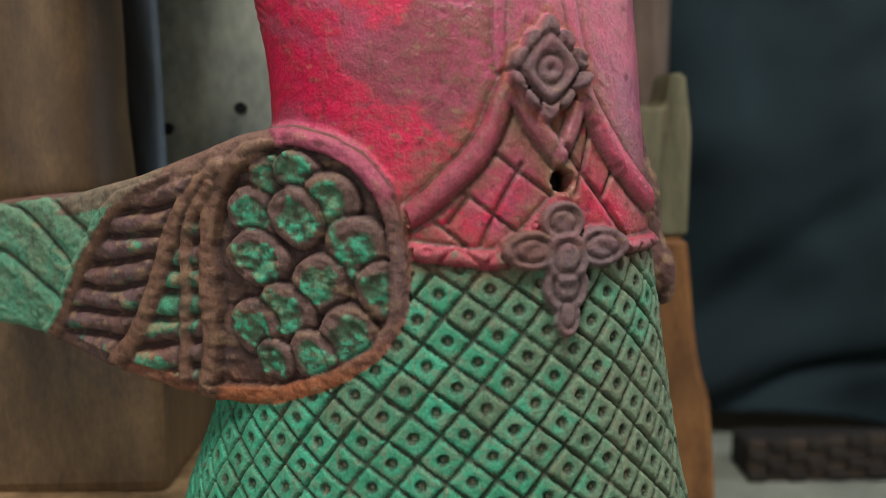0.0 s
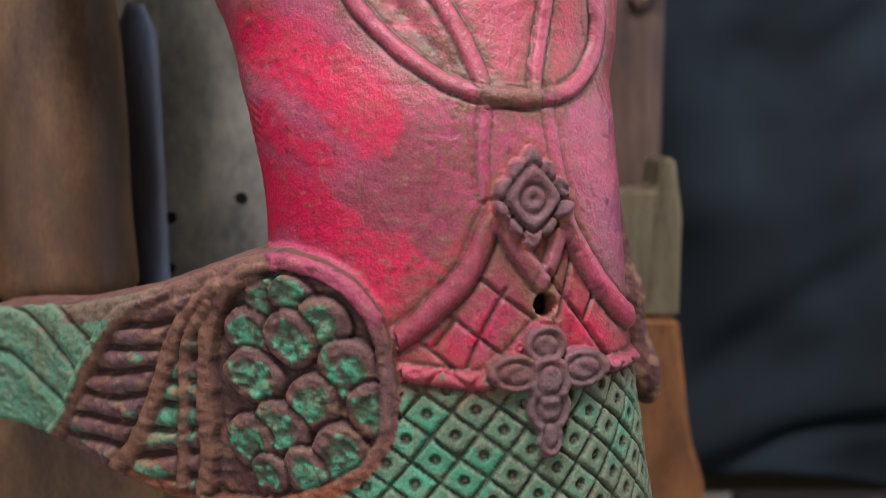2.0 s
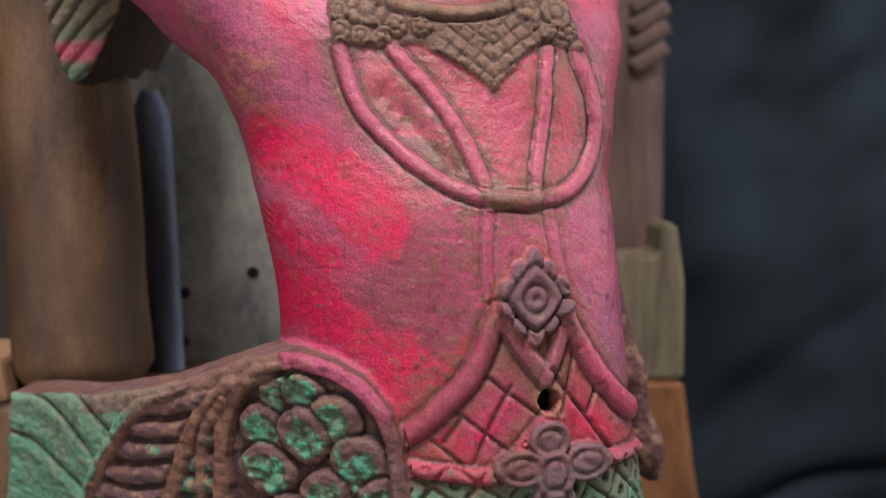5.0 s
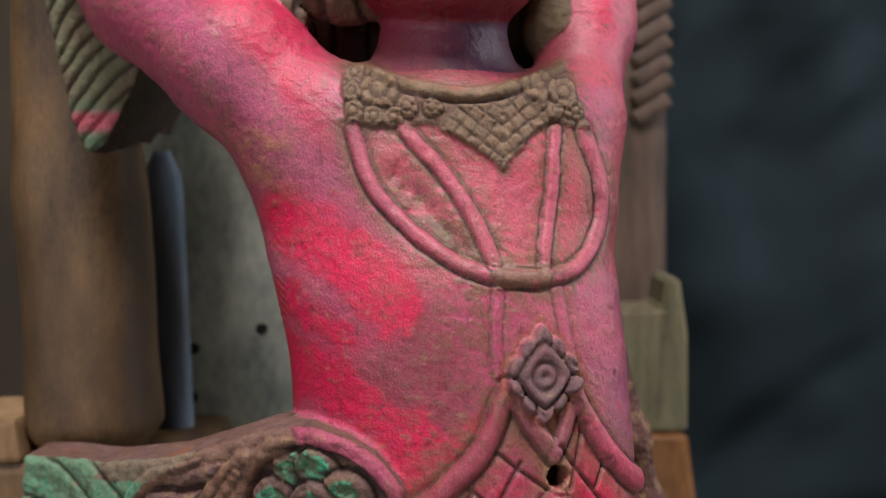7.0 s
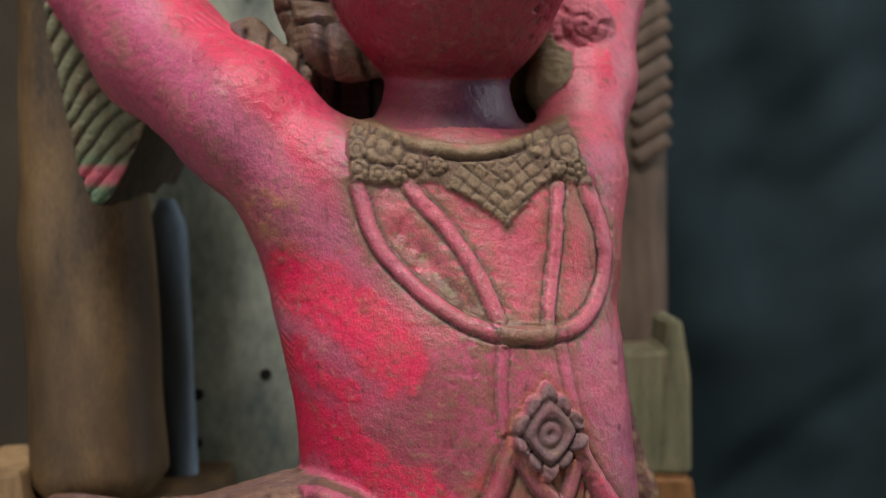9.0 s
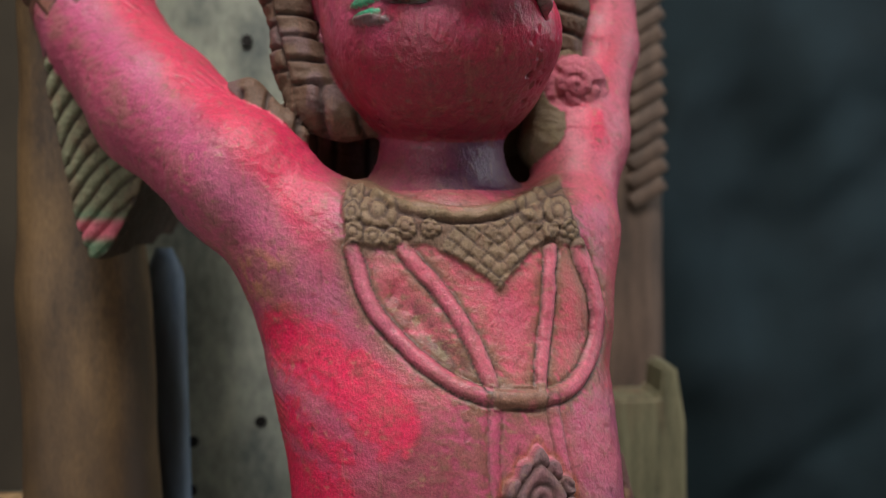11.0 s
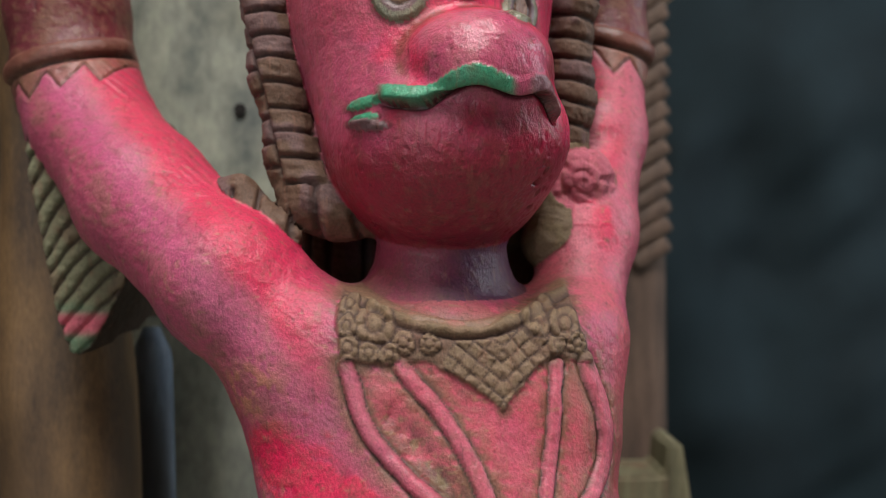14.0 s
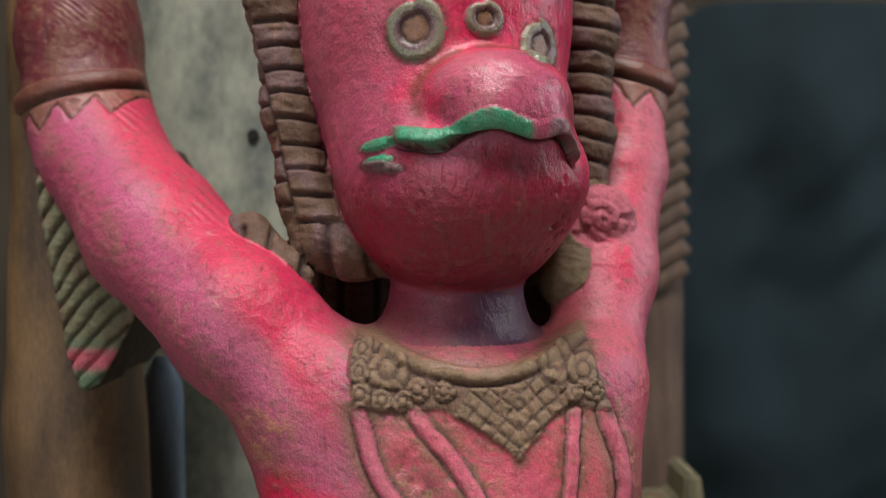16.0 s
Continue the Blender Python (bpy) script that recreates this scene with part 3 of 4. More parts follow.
        lay(np.array(lin(92, 22, 44)), head * np.exp(-((x - .026) / .016) ** 2 - ((z - .744) / .009) ** 2) * sstep(n2, .3, .6) * .7)
        pits = head * (z < .74)
        h -= pits * front * .0005 * sstep(vnoise(V, 380, 5, 2), .66, .8)
        h -= head * front * .0012 * sstep(vnoise(V * np.array([1, 1, .5]), 300, 6, 2), .6, .8) * np.exp(-((x - .047) / .012) ** 2 - ((z - .71) / .018) ** 2) * 2
    # purple neck paint; the chin's shadow is included as darker colour rightward
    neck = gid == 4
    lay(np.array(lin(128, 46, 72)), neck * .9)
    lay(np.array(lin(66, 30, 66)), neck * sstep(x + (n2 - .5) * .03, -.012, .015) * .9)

    body = np.isin(gid, (0, 1, 2, 4)).any()
    skirt = (z < .437) & (gid == 0)
    if body:
        # torso cords and ornaments
        tor = ((gid == 0) | (gid == 1) | (gid == 2) | (gid == 4)) * front
        tri = poly_sd(x, z, TRIANGLE)
        skirt = (z < .437) & (gid == 0)
        lay(CRIMSON, tor * (tri < 0) * .75)
        lay(RED, tor * (tri < 0) * sstep(n1 + (n5 - .5) * .5, .46, .6) * .85)
        lay(PINK, tor * (tri < 0) * sstep(n2, .55, .66) * .6)

        # slanted lattice, over the skirt with a bored dot in each cell, and over the belt's field
        a, xc = t_a(z), t_xc(z)
        arc = np.arcsin(np.clip((x - xc) / a, -.995, .995)) * a * .96
        arc = arc + (.437 - z) * arc * .2
        u0, v0 = np.array((.0130, -.0084)), np.array((-.0080, -.0112))
        det = u0[0] * v0[1] - u0[1] * v0[0]
        px, pz = arc - .0215 + (n1 - .5) * .003, z - .4012 + (n1 - .5) * .002
        iu, iv = (px * v0[1] - pz * v0[0]) / det, (u0[0] * pz - u0[1] * px) / det
        fu, fv = iu - np.floor(iu + .5), iv - np.floor(iv + .5)
        lu, lv = (.5 - np.abs(fu)) * .0137, (.5 - np.abs(fv)) * .0130
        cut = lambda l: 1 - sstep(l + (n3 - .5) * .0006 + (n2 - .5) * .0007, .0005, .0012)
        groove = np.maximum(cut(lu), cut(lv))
        cu, cv = np.floor(iu + .5), np.floor(iv + .5)
        tone = np.modf(np.abs(np.sin(cu * 12.9898 + cv * 78.233) * 43758.5453))[0]
        tone2 = np.modf(np.abs(np.sin(cu * 39.346 + cv * 11.135) * 24634.633))[0]
        lay(GREEN, skirt)
        lay(GREEN2, skirt * sstep(n1 + (n2 - .5) * .8 + x * 2.6 + (tone - .5) * .25, .46, .62) * .95)
        lay(np.array(lin(60, 156, 122)), skirt * sstep(n2 + (n3 - .5) * .4 - x * 1.6 + (tone2 - .5) * .3, .52, .66) * .8)
        lay(np.array(lin(112, 122, 98)), skirt * sstep(n5 * .6 + n2 * .4 + x * .8, .52, .64) * .55)
        lay(np.array(lin(70, 92, 66)), skirt * sstep(tone, .55, .95) * .35)
        rag = front * (gid == 0)
        h += skirt * rag * (.0006 + (tone - .5) * .0007 + (fu * (tone2 - .5) + fv * (tone - .5)) * .0016) * (1 - groove)
        h -= skirt * rag * (.0011 + .0009 * tone2) * groove
        # grooves and dots tinted below their dirt colour, so the cuts read deeper in shade
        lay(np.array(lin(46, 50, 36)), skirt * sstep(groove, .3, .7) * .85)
        lay(np.array(lin(112, 100, 74)), skirt * sstep(.430 - z + (n2 - .5) * .03, .012, -.012) * .45)
        lay(np.array(lin(104, 112, 88)), skirt * sstep(x + (n1 - .5) * .08, .05, .09) * .6)
        lay(np.array(lin(128, 136, 108)), skirt * sstep(n3, .5, .6) * (sstep(np.minimum(lu, lv), .0013, .0016) - sstep(np.minimum(lu, lv), .0018, .0026)) * .4)
        du, dv = fu * u0[0] + fv * v0[0], fu * u0[1] + fv * v0[1]
        rd = np.hypot(du, dv)
        h -= skirt * front * .0022 * sstep(.0026 - rd, 0, .0008)
        h += skirt * front * .0010 * sstep(.0012 - rd, 0, .0006)
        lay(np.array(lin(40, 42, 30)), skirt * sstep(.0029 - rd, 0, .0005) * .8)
        lay(np.array(lin(112, 108, 78)), skirt * sstep(.0013 - rd, 0, .0005) * .6)
        gd = np.full(len(V), 1.0)
        for ln in FIELD_CUTS:
            gd = np.minimum(gd, line_d(x + (n2 - .5) * .0015, z + (n1 - .5) * .002, ln, .01, 2))
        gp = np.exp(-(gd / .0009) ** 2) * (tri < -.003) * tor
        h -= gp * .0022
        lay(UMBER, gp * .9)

        def cord(pts, w, height, colour, amount, edge=.8, reach=0.02):
            d = line_d(x + (n2 - .5) * .003, z + (n1 - .5) * .002, pts, reach) + (n3 - .5) * .0009
            k = tor * dome(d, w)
            nonlocal_h = k * height - tor * .0008 * np.exp(-((d - w * 1.12) / (w * .28)) ** 2)
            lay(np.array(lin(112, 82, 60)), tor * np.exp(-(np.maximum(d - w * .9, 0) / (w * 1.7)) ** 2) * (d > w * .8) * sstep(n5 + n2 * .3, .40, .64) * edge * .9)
            # umber seam: grime beside the cord plus shade put into its colour
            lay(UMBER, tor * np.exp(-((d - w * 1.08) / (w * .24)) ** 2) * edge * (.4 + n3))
            lay(colour, tor * (d < w) * amount * sstep(n3 + .25, .3, .6))
            return nonlocal_h

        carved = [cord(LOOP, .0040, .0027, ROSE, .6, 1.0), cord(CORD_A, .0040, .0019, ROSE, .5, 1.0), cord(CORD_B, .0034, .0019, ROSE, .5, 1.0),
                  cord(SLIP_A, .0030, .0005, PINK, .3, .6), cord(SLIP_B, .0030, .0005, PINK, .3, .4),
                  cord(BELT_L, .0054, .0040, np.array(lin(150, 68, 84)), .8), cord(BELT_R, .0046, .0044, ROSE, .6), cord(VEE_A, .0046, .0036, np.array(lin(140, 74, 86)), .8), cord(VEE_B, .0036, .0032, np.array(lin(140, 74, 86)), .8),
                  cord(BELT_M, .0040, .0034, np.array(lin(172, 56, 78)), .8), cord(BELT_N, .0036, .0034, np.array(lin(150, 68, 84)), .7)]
        h += np.where(np.abs(np.max(carved, 0)) > np.abs(np.min(carved, 0)), np.max(carved, 0), np.min(carved, 0))
        knot = tor * (np.abs(x - .036) < .0125) * (np.abs(z - .5572) < .0052)
        h += knot * .0012
        lay(DUST, knot * sstep(n3, .3, .5))
        hollow = tor * np.exp(-(line_d(x, z, ((-.024, .607), (-.006, .587), (.008, .572)), .03) / .0055) ** 2)
        h -= hollow * .0022
        lay(UMBER, hollow * sstep(n3, .3, .55) * .8)
        lay(OLIVE, hollow * sstep(vnoise(V, 300, 8, 2), .55, .7) * .8)

        # collar with rosettes, leaf edge and stepped point
        cd = poly_sd(x, z, COLLAR) + (n2 - .5) * .005 + (n3 - .5) * .002
        inc = tor * sstep(-cd, -.0005, .0012)
        orn = np.maximum(orn, inc)
        h += inc * .0016
        lay(np.array(lin(98, 80, 62)), inc * .95)
        lay(np.array(lin(116, 84, 74)), inc * sstep(n2, .45, .6) * .6)
        lay(np.array(lin(96, 72, 54)), tor * np.exp(-(np.maximum(cd, 0) / .0045) ** 2) * (cd > -.001) * sstep(n5 + n2 * .4, .5, .8) * .8)
        top = line_d(x, z, COLLAR_TOP)
        h += tor * .0014 * dome(top, .0036)
        lay(np.array(lin(124, 82, 70)), tor * np.exp(-(top / .010) ** 2) * (cd > 0) * (z > .645) * sstep(n5 * .6 + n2 * .5, .42, .62) * .7)
        lay(np.array(lin(126, 108, 78)), tor * dome(top, .0040) * .6)
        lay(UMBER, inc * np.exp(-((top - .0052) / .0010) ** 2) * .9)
        h -= inc * .0018 * np.exp(-((top - .0052) / .0010) ** 2)
        vx, vz = x - .0285, z - .6095
        inv = inc * (np.abs(vx) < .028 - (vz > .022) * .5 * (vz - .022)) * (top > .006)
        step = ((vz - np.abs(vx) * .8 + (n2 - .5) * .004) / .0082) % 1.0
        cross = ((np.abs(vx) + vz * .75 + (n1 - .5) * .004) / .0088 + .25) % 1.0
        gv = np.maximum(np.exp(-((step - .5) / .11) ** 2), .8 * np.exp(-((cross - .5) / .10) ** 2))
        h -= inv * .0010 * gv - inc * (n5 - .5) * .0016
        h += inv * .0010
        # collar gaps umber, faces paler: grime with relief shading added by colour
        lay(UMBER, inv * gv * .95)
        lay(np.array(lin(142, 122, 92)), inv * (1 - gv) * .4)
        for cx, cz, r in ((-.0325, .6495, .0110), (-.0185, .6405, .0062), (-.0060, .6400, .0055), (.0470, .6520, .0100), (.0600, .6470, .0085), (-.0455, .6575, .0055), (-.0465, .6480, .0055), (-.0455, .6385, .0060), (-.0350, .6355, .0058), (-.0255, .6350, .0055), (.0655, .6380, .0055), (.0550, .6375, .0050)):
            q, an = np.hypot(x - cx, z - cz) / r, np.arctan2(z - cz, x - cx)
            lobes = .92 + .08 * np.cos(an * 3 + cx * 900)
            k = inc * sstep(lobes - q, 0, .12)
            ringg = np.exp(-((q - .42) / .09) ** 2)
            h += k * (.0024 * (1 - .4 * q) - .0012 * ringg - .0012 * sstep(np.cos(an * 6 + cx * 900 + 3.14), .6, 1) * (q > .45))
            lay(np.array(lin(140, 118, 90)), k * .5 * (1 - ringg))
            lay(UMBER, k * ringg * .6)
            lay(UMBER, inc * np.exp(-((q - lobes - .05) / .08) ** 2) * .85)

        # pointed flower on the belly
        fx, fz = (x - .0441) / .0185, (z - .5110) / np.where(z > .511, .0235, .0215)
        q, an = (np.abs(fx) ** 1.25 + np.abs(fz) ** 1.25) ** .8, np.arctan2(fz, fx)
        pet = np.abs(np.cos(an * 5 + 1.57))
        edge = .90 + .14 * pet
        k = tor * sstep(edge - q, -.02, .1)
        h += k * .0056
        h -= k * .0022 * (q > .66) * sstep(.35 - pet, 0, .35)
        h -= k * .0020 * np.exp(-((q - .66) / .05) ** 2)
        h += k * .0010 * dome(np.abs(q - .53), .13)
        r = np.hypot(x - .0441, (z - .511) * .9)
        h -= k * .0014 * (np.exp(-((r - .0056) / .0009) ** 2) + np.exp(-(r / .0016) ** 2) * 1.6)
        lay(GREY, k * .95)
        orn = np.maximum(orn, k)
        lay(np.array(lin(124, 78, 84)), k * sstep(n3, .5, .65) * .6)
        lay(UMBER, k * np.maximum(np.exp(-((q - .66) / .06) ** 2), np.exp(-((r - .0056) / .001) ** 2)) * .6)
        lay(SIENNA, tor * np.exp(-((q - edge - .1) / .07) ** 2) * .6)

        # four-lobed flower on the belt
        acc4, ring4 = np.zeros(len(V)), np.zeros(len(V))
        for cx, cz, rx, rz in ((.0495, .4485, .0100, .0090), (.0370, .4366, .0130, .0088), (.0655, .4375, .0125, .0090), (.0510, .4215, .0100, .0115), (.0510, .4335, .0095, .0120), (.0515, .4100, .0055, .0105)):
            q = np.hypot((x - cx) / rx, (z - cz) / rz)
            k = sstep(1 - q, -.02, .15)
            acc4 = np.maximum(acc4, k * (1.0 + .25 * (rx == .0095)))
            ring4 = np.maximum(ring4, np.exp(-((q - .55) / .1) ** 2) * (q < 1))
        f4 = (gid == 0) * front
        h = np.where(acc4 * f4 > .02, np.maximum(h, 0) * .3 + f4 * (.0058 * acc4 - .0016 * ring4), h)
        lay(GREY, f4 * sstep(acc4, .05, .3) * .92)
        orn = np.maximum(orn, f4 * sstep(acc4, .05, .3))
        lay(np.array(lin(112, 74, 66)), f4 * sstep(acc4, .05, .3) * sstep(n2, .48, .6) * .7)
        lay(UMBER, f4 * ring4 * .45)

        # bored hole with a raw rim; its inner shade is laid on as near-black
        rh = np.hypot(x - .0505, (z - .4657) * 1.0)
        bore = tor * sstep(.0052 - rh, 0, .0010)
        h = h * (1 - bore) - bore * .016
        lay(TAN, tor * np.exp(-((rh - .0062) / .0012) ** 2) * .7 * (n3 + .3))
        lay(np.array(lin(24, 16, 12)), bore)

    if (gid == 5).any():
        # wing on the hip
        wing = (gid == 5) * sstep(-N[:, 1], 0, .3)
        wg = gid == 5
        lay(np.array(lin(104, 74, 64)), wg * 1.0)
        lay(GREY, wg * sstep(n2, .48, .62) * .6)
        lay(SIENNA, wg * sstep(n1 + (.42 - z) * 3, .55, .72) * .5)
        od = -poly_sd(x, z, WING)
        r1, r2, r3 = [line_d(x + (n2 - .5) * .004, z, r, .15) + (n3 - .5) * .0016 for r in (RIDGE_1, RIDGE_2, RIDGE_3)]
        s1, s2, s3 = [np.interp(z, [q[1] for q in r][::-1], [q[0] for q in r][::-1]) for r in (RIDGE_1, RIDGE_2, RIDGE_3)]
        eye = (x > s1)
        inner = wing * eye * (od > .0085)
        # recess, scale gaps and slat cuts: grimy brown with shade mixed into the tint
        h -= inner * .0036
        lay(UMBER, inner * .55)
        lay(PINK, wing * eye * (od <= .0085) * sstep(z + (n2 - .5) * .03, .440, .465) * .8)
        lay(SIENNA, wing * (od <= .0085) * sstep(.388 - z + (n2 - .5) * .01, 0, .012) * sstep(x + .115, 0, .01) * .9)
        best = np.zeros(len(V))
        for j, (cx, cz, r) in enumerate(SCALES):
            lx, lz = x - cx + (n2 - .5) * .004, z - cz + (n1 - .5) * .004
            tl = .55 + .5 * math.sin(j * 2.3)
            bx, bz = lx * math.cos(tl) + lz * math.sin(tl), -lx * math.sin(tl) + lz * math.cos(tl)
            r *= 1.06
            q = (np.abs(bx / (r * 1.0)) ** 2.3 + np.abs(bz / (r * 1.14)) ** 2.3) ** (1 / 2.3)
            k = inner * sstep(1 - q, 0, .07)
            hit = k > .03
            dish = .0020 + .0024 * np.sqrt(np.clip(1 - q * q, 0, 1)) - .0011 * sstep(.62 - q, 0, .10) + (bz / r) * .0014 + (n3 - .5) * .0008
            best = np.where(hit, np.maximum(best * (1 - k), k * dish), best - inner * .0012 * np.exp(-((q - 1.05) / .06) ** 2))
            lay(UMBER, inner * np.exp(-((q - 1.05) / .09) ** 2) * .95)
            lay(np.array(lin(106, 80, 74)), k * hit)
            lay(np.array(lin(84, 62, 54)), k * hit * sstep(n2, .48, .62) * .6)
            g = k * sstep(.66 + (n3 - .5) * .9 + (n2 - .5) * .6 - q, 0, .08)
            lay(np.array(lin(74, 112, 84)), g * .95)
            lay(np.array(lin(70, 168, 132)), g * sstep(n5 + (bz / r) * -.18 + .5 * (n3 - .5), .46, .56) * .95)
            lay(np.array(lin(60, 56, 44)), g * sstep(vnoise(V, 300, 9, 2), .58, .70) * .8)
        h += best
        # slatted bands
        for lo, hi, per, ph in ((s2, s1, .0118, .1), (s3, s2, .0128, .35)):
            zone = wing * sstep(x - lo, .004, .007) * sstep(hi - x, .004, .007) * (od > .008)
            zz = ((z - .16 * (x + .14) + (n1 - .5) * .010 + (n2 - .5) * .003) / per + ph) % 1.0
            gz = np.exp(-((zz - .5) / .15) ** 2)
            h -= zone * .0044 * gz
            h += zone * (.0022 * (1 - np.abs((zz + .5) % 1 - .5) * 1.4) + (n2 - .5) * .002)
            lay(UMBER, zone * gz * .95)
            lay(GREY, zone * (1 - gz) * .5)
            lay(np.array(lin(68, 140, 108)), zone * (1 - gz) * sstep(n2 + (n3 - .5) * .6 + (.16 if lo is s2 else -.12) - sstep(z, .44, .455) * .3, .54, .64))
            lay(TAN, zone * (1 - gz) * sstep(n5, .56, .68) * .45)
        mid = line_d(x, z, ((-.104, .462), (-.117, .44), (-.119, .41), (-.122, .37)), .02)
        for d, w in ((r1, .0046), (r2, .0044), (r3, .0046), (mid, .0030)):
            m = (od > .004) * wing * dome(d, w)
            h = np.where(m > 0, np.maximum(h, 0) * .3 + m * .0030, h)
            lay(np.array(lin(118, 84, 66)), wing * (d < w) * .9)
            lay(UMBER, wing * np.exp(-((d - w * 1.2) / (w * .3)) ** 2) * .6)
        tip = wing * (x < s3)
        lay(np.array(lin(104, 146, 116)), tip * .9)
        lay(np.array(lin(84, 148, 118)), tip * sstep(n2 - (z - .44) * 4, .5, .62) * .8)
        for ln in (((-.27, .4455), (-.232, .4400), (-.205, .424), (-.1917, .4143)), ((-.27, .418), (-.245, .414), (-.22, .402), (-.2, .394)), ((-.205, .447), (-.188, .438), (-.174, .430))):
            d = line_d(x, z, ln)
            h -= tip * .0028 * np.exp(-(d / .0014) ** 2)
            h += tip * .0010 * np.exp(-((d - .007) / .005) ** 2)
            lay(UMBER, tip * np.exp(-(d / .0014) ** 2) * .8)
        rimtop = wing * (x < -.075) * (x > -.2) * (od < .010) * (z > .44)
        lay(np.array(lin(122, 92, 80)), rimtop * .8)
        rim_in = wing * eye * np.exp(-((od - .0088) / .0010) ** 2)
        h -= rim_in * .0012
        lay(UMBER, rim_in * .8)

    if (gid > 5).any():
        # hair lappets cut in blocks, ear flower, hanging feather, side fin
        hair = gid == 6
        lay(np.array(lin(94, 70, 54)), hair * 1.0)
        lay(GREY, hair * sstep(n2, .5, .62) * .6)
        along = np.where(z > .72, z, .72 - (x + .083) * .8) + .12 * np.abs(x + .092)
        seam = x + .0965 - .24 * (.78 - z)
        gz = np.exp(-((((along / .0135) + .4 * (seam < 0) + (n1 - .5) * .5) % 1.0 - .5) / .10) ** 2) * (x < 0)
        gz = np.maximum(gz, np.exp(-(seam / .0011) ** 2) * (z > .725))
        gr = np.exp(-((((z + .15 * (x - .075) + (n1 - .5) * .010) / .0125) % 1.0 - .5) / .12) ** 2) * (x > .03) * (z > .745)
        gz = np.maximum(gz * (x < 0), gr)
        h -= hair * front * .0030 * gz
        h += hair * front * (.0008 + .0022 * (seam > 0) * (z > .722) * (x < 0) + (n2 - .5) * .003)
        lay(UMBER, hair * gz * .85)
        lay(OLIVE, hair * (x > .03) * (z < .745) * .6)
        q = np.hypot(x - .079, z - .7236)
        an = np.arctan2(z - .7236, x - .079)
        er = hair * (q < .019) * (x > .03)
        lay(ROSE, er * .85)
        swirl = np.exp(-(((q / .0062 - an / 6.283) % 1.0 - .5) / .15) ** 2)
        h -= er * front * .0008 * swirl + er * front * .0014 * sstep(np.cos(an * 5), .5, 1) * (q > .009)
        lay(np.array(lin(150, 84, 84)), er * swirl * .2)
        fe = gid == 7
        lay(np.array(lin(110, 96, 74)), fe * 1.0)
        lay(np.array(lin(112, 114, 88)), fe * sstep(n2, .42, .58) * .8)
        steep = .45 + .9 * sstep(.745 - z, 0, .075)
        barb = ((z - steep * (x + .222) + 14 * (x + .222) ** 2 + (n2 - .5) * .008 + (n1 - .5) * .016) / .0142) % 1.0
        gz = np.exp(-((barb - .5) / .12) ** 2) * sstep(-N[:, 1], .2, .6)
        h -= fe * (.0030 * gz - .0014 * np.abs(barb - .5) * sstep(-N[:, 1], .2, .6))
        lay(UMBER, fe * gz * .85)
        # feather's side faces: brown wood, darkened by normal to carry their shade
        lay(np.array(lin(58, 42, 32)), fe * sstep(N[:, 1], -.6, -.3))
        lay(GREEN2, fe * sstep(-N[:, 1], .3, .6) * sstep(.658 - z + (n2 - .5) * .02, 0, .012) * .6)
        lay(np.array(lin(190, 84, 104)), fe * sstep(-N[:, 1], .3, .6) * np.exp(-((z - .644) / .0065) ** 4) * sstep(n2, .42, .52) * .9)
        fn = gid == 8
        lay(np.array(lin(96, 62, 56)), fn * 1.0)
        lay(TAN, fn * sstep(n3, .52, .66) * .6)

    # tool marks, dents and grime
    h += (n3 - .5) * .0006 + (n2 - .5) * .0010 + (n5 - .5) * .0006
    rough = (gid >= 5) * front
    h += rough * ((n5 - .5) * .0011 + (n3 - .5) * .0008)
    lay(TAN, (gid == 5) * sstep(n5 + (n2 - .5) * .5, .60, .74) * .35)
    lay(UMBER, (gid == 5) * sstep(.40 - n5 + (n3 - .5) * .5, 0, .14) * .45)
    nick = sstep(vnoise(V * np.array([1, 1, .45]), 210, 15, 2), .70, .80) * (gid < 5) * ~skirt
    h -= nick * front * .0003
    lay(UMBER, nick * .22)
    lay(BROWNP, (gid < 5) * ~skirt * (.04 + .10 * sstep(n5, .4, .7)))
    marks = np.sin((x * .62 + z * .78) * 2 * math.pi / .0031 + n2 * 5) * sstep(n1, .52, .62) * np.isin(gid, (0, 1)) * ~skirt * (1 - orn) * sstep(-x, .03, .07)
    h += marks * front * .00035
    lay(np.array(lin(128, 62, 68)), np.maximum(marks, 0) * .25)
    lay(TAN, sstep(vnoise(V * np.array([.5, 1, 1]), 380, 16, 2), .75, .83) * (gid < 3) * ~skirt * .45)
    lay(UMBER, sstep(vnoise(V, 420, 11, 2), .74, .84) * .45)
    scr = vnoise(V * np.array([.35, .35, 1.0]) + (V[:, :1] * .4), 260, 12, 2)
    lay(BROWNP, sstep(scr, .66, .76) * (gid < 5) * ~skirt * .22)
    matte = np.maximum.reduce([(gid >= 5) * 1.0, skirt * 1.0, orn])
    gloss = gloss * (1 - matte) + .62 * matte + (n2 - .5) * .25
    return h, col, gloss


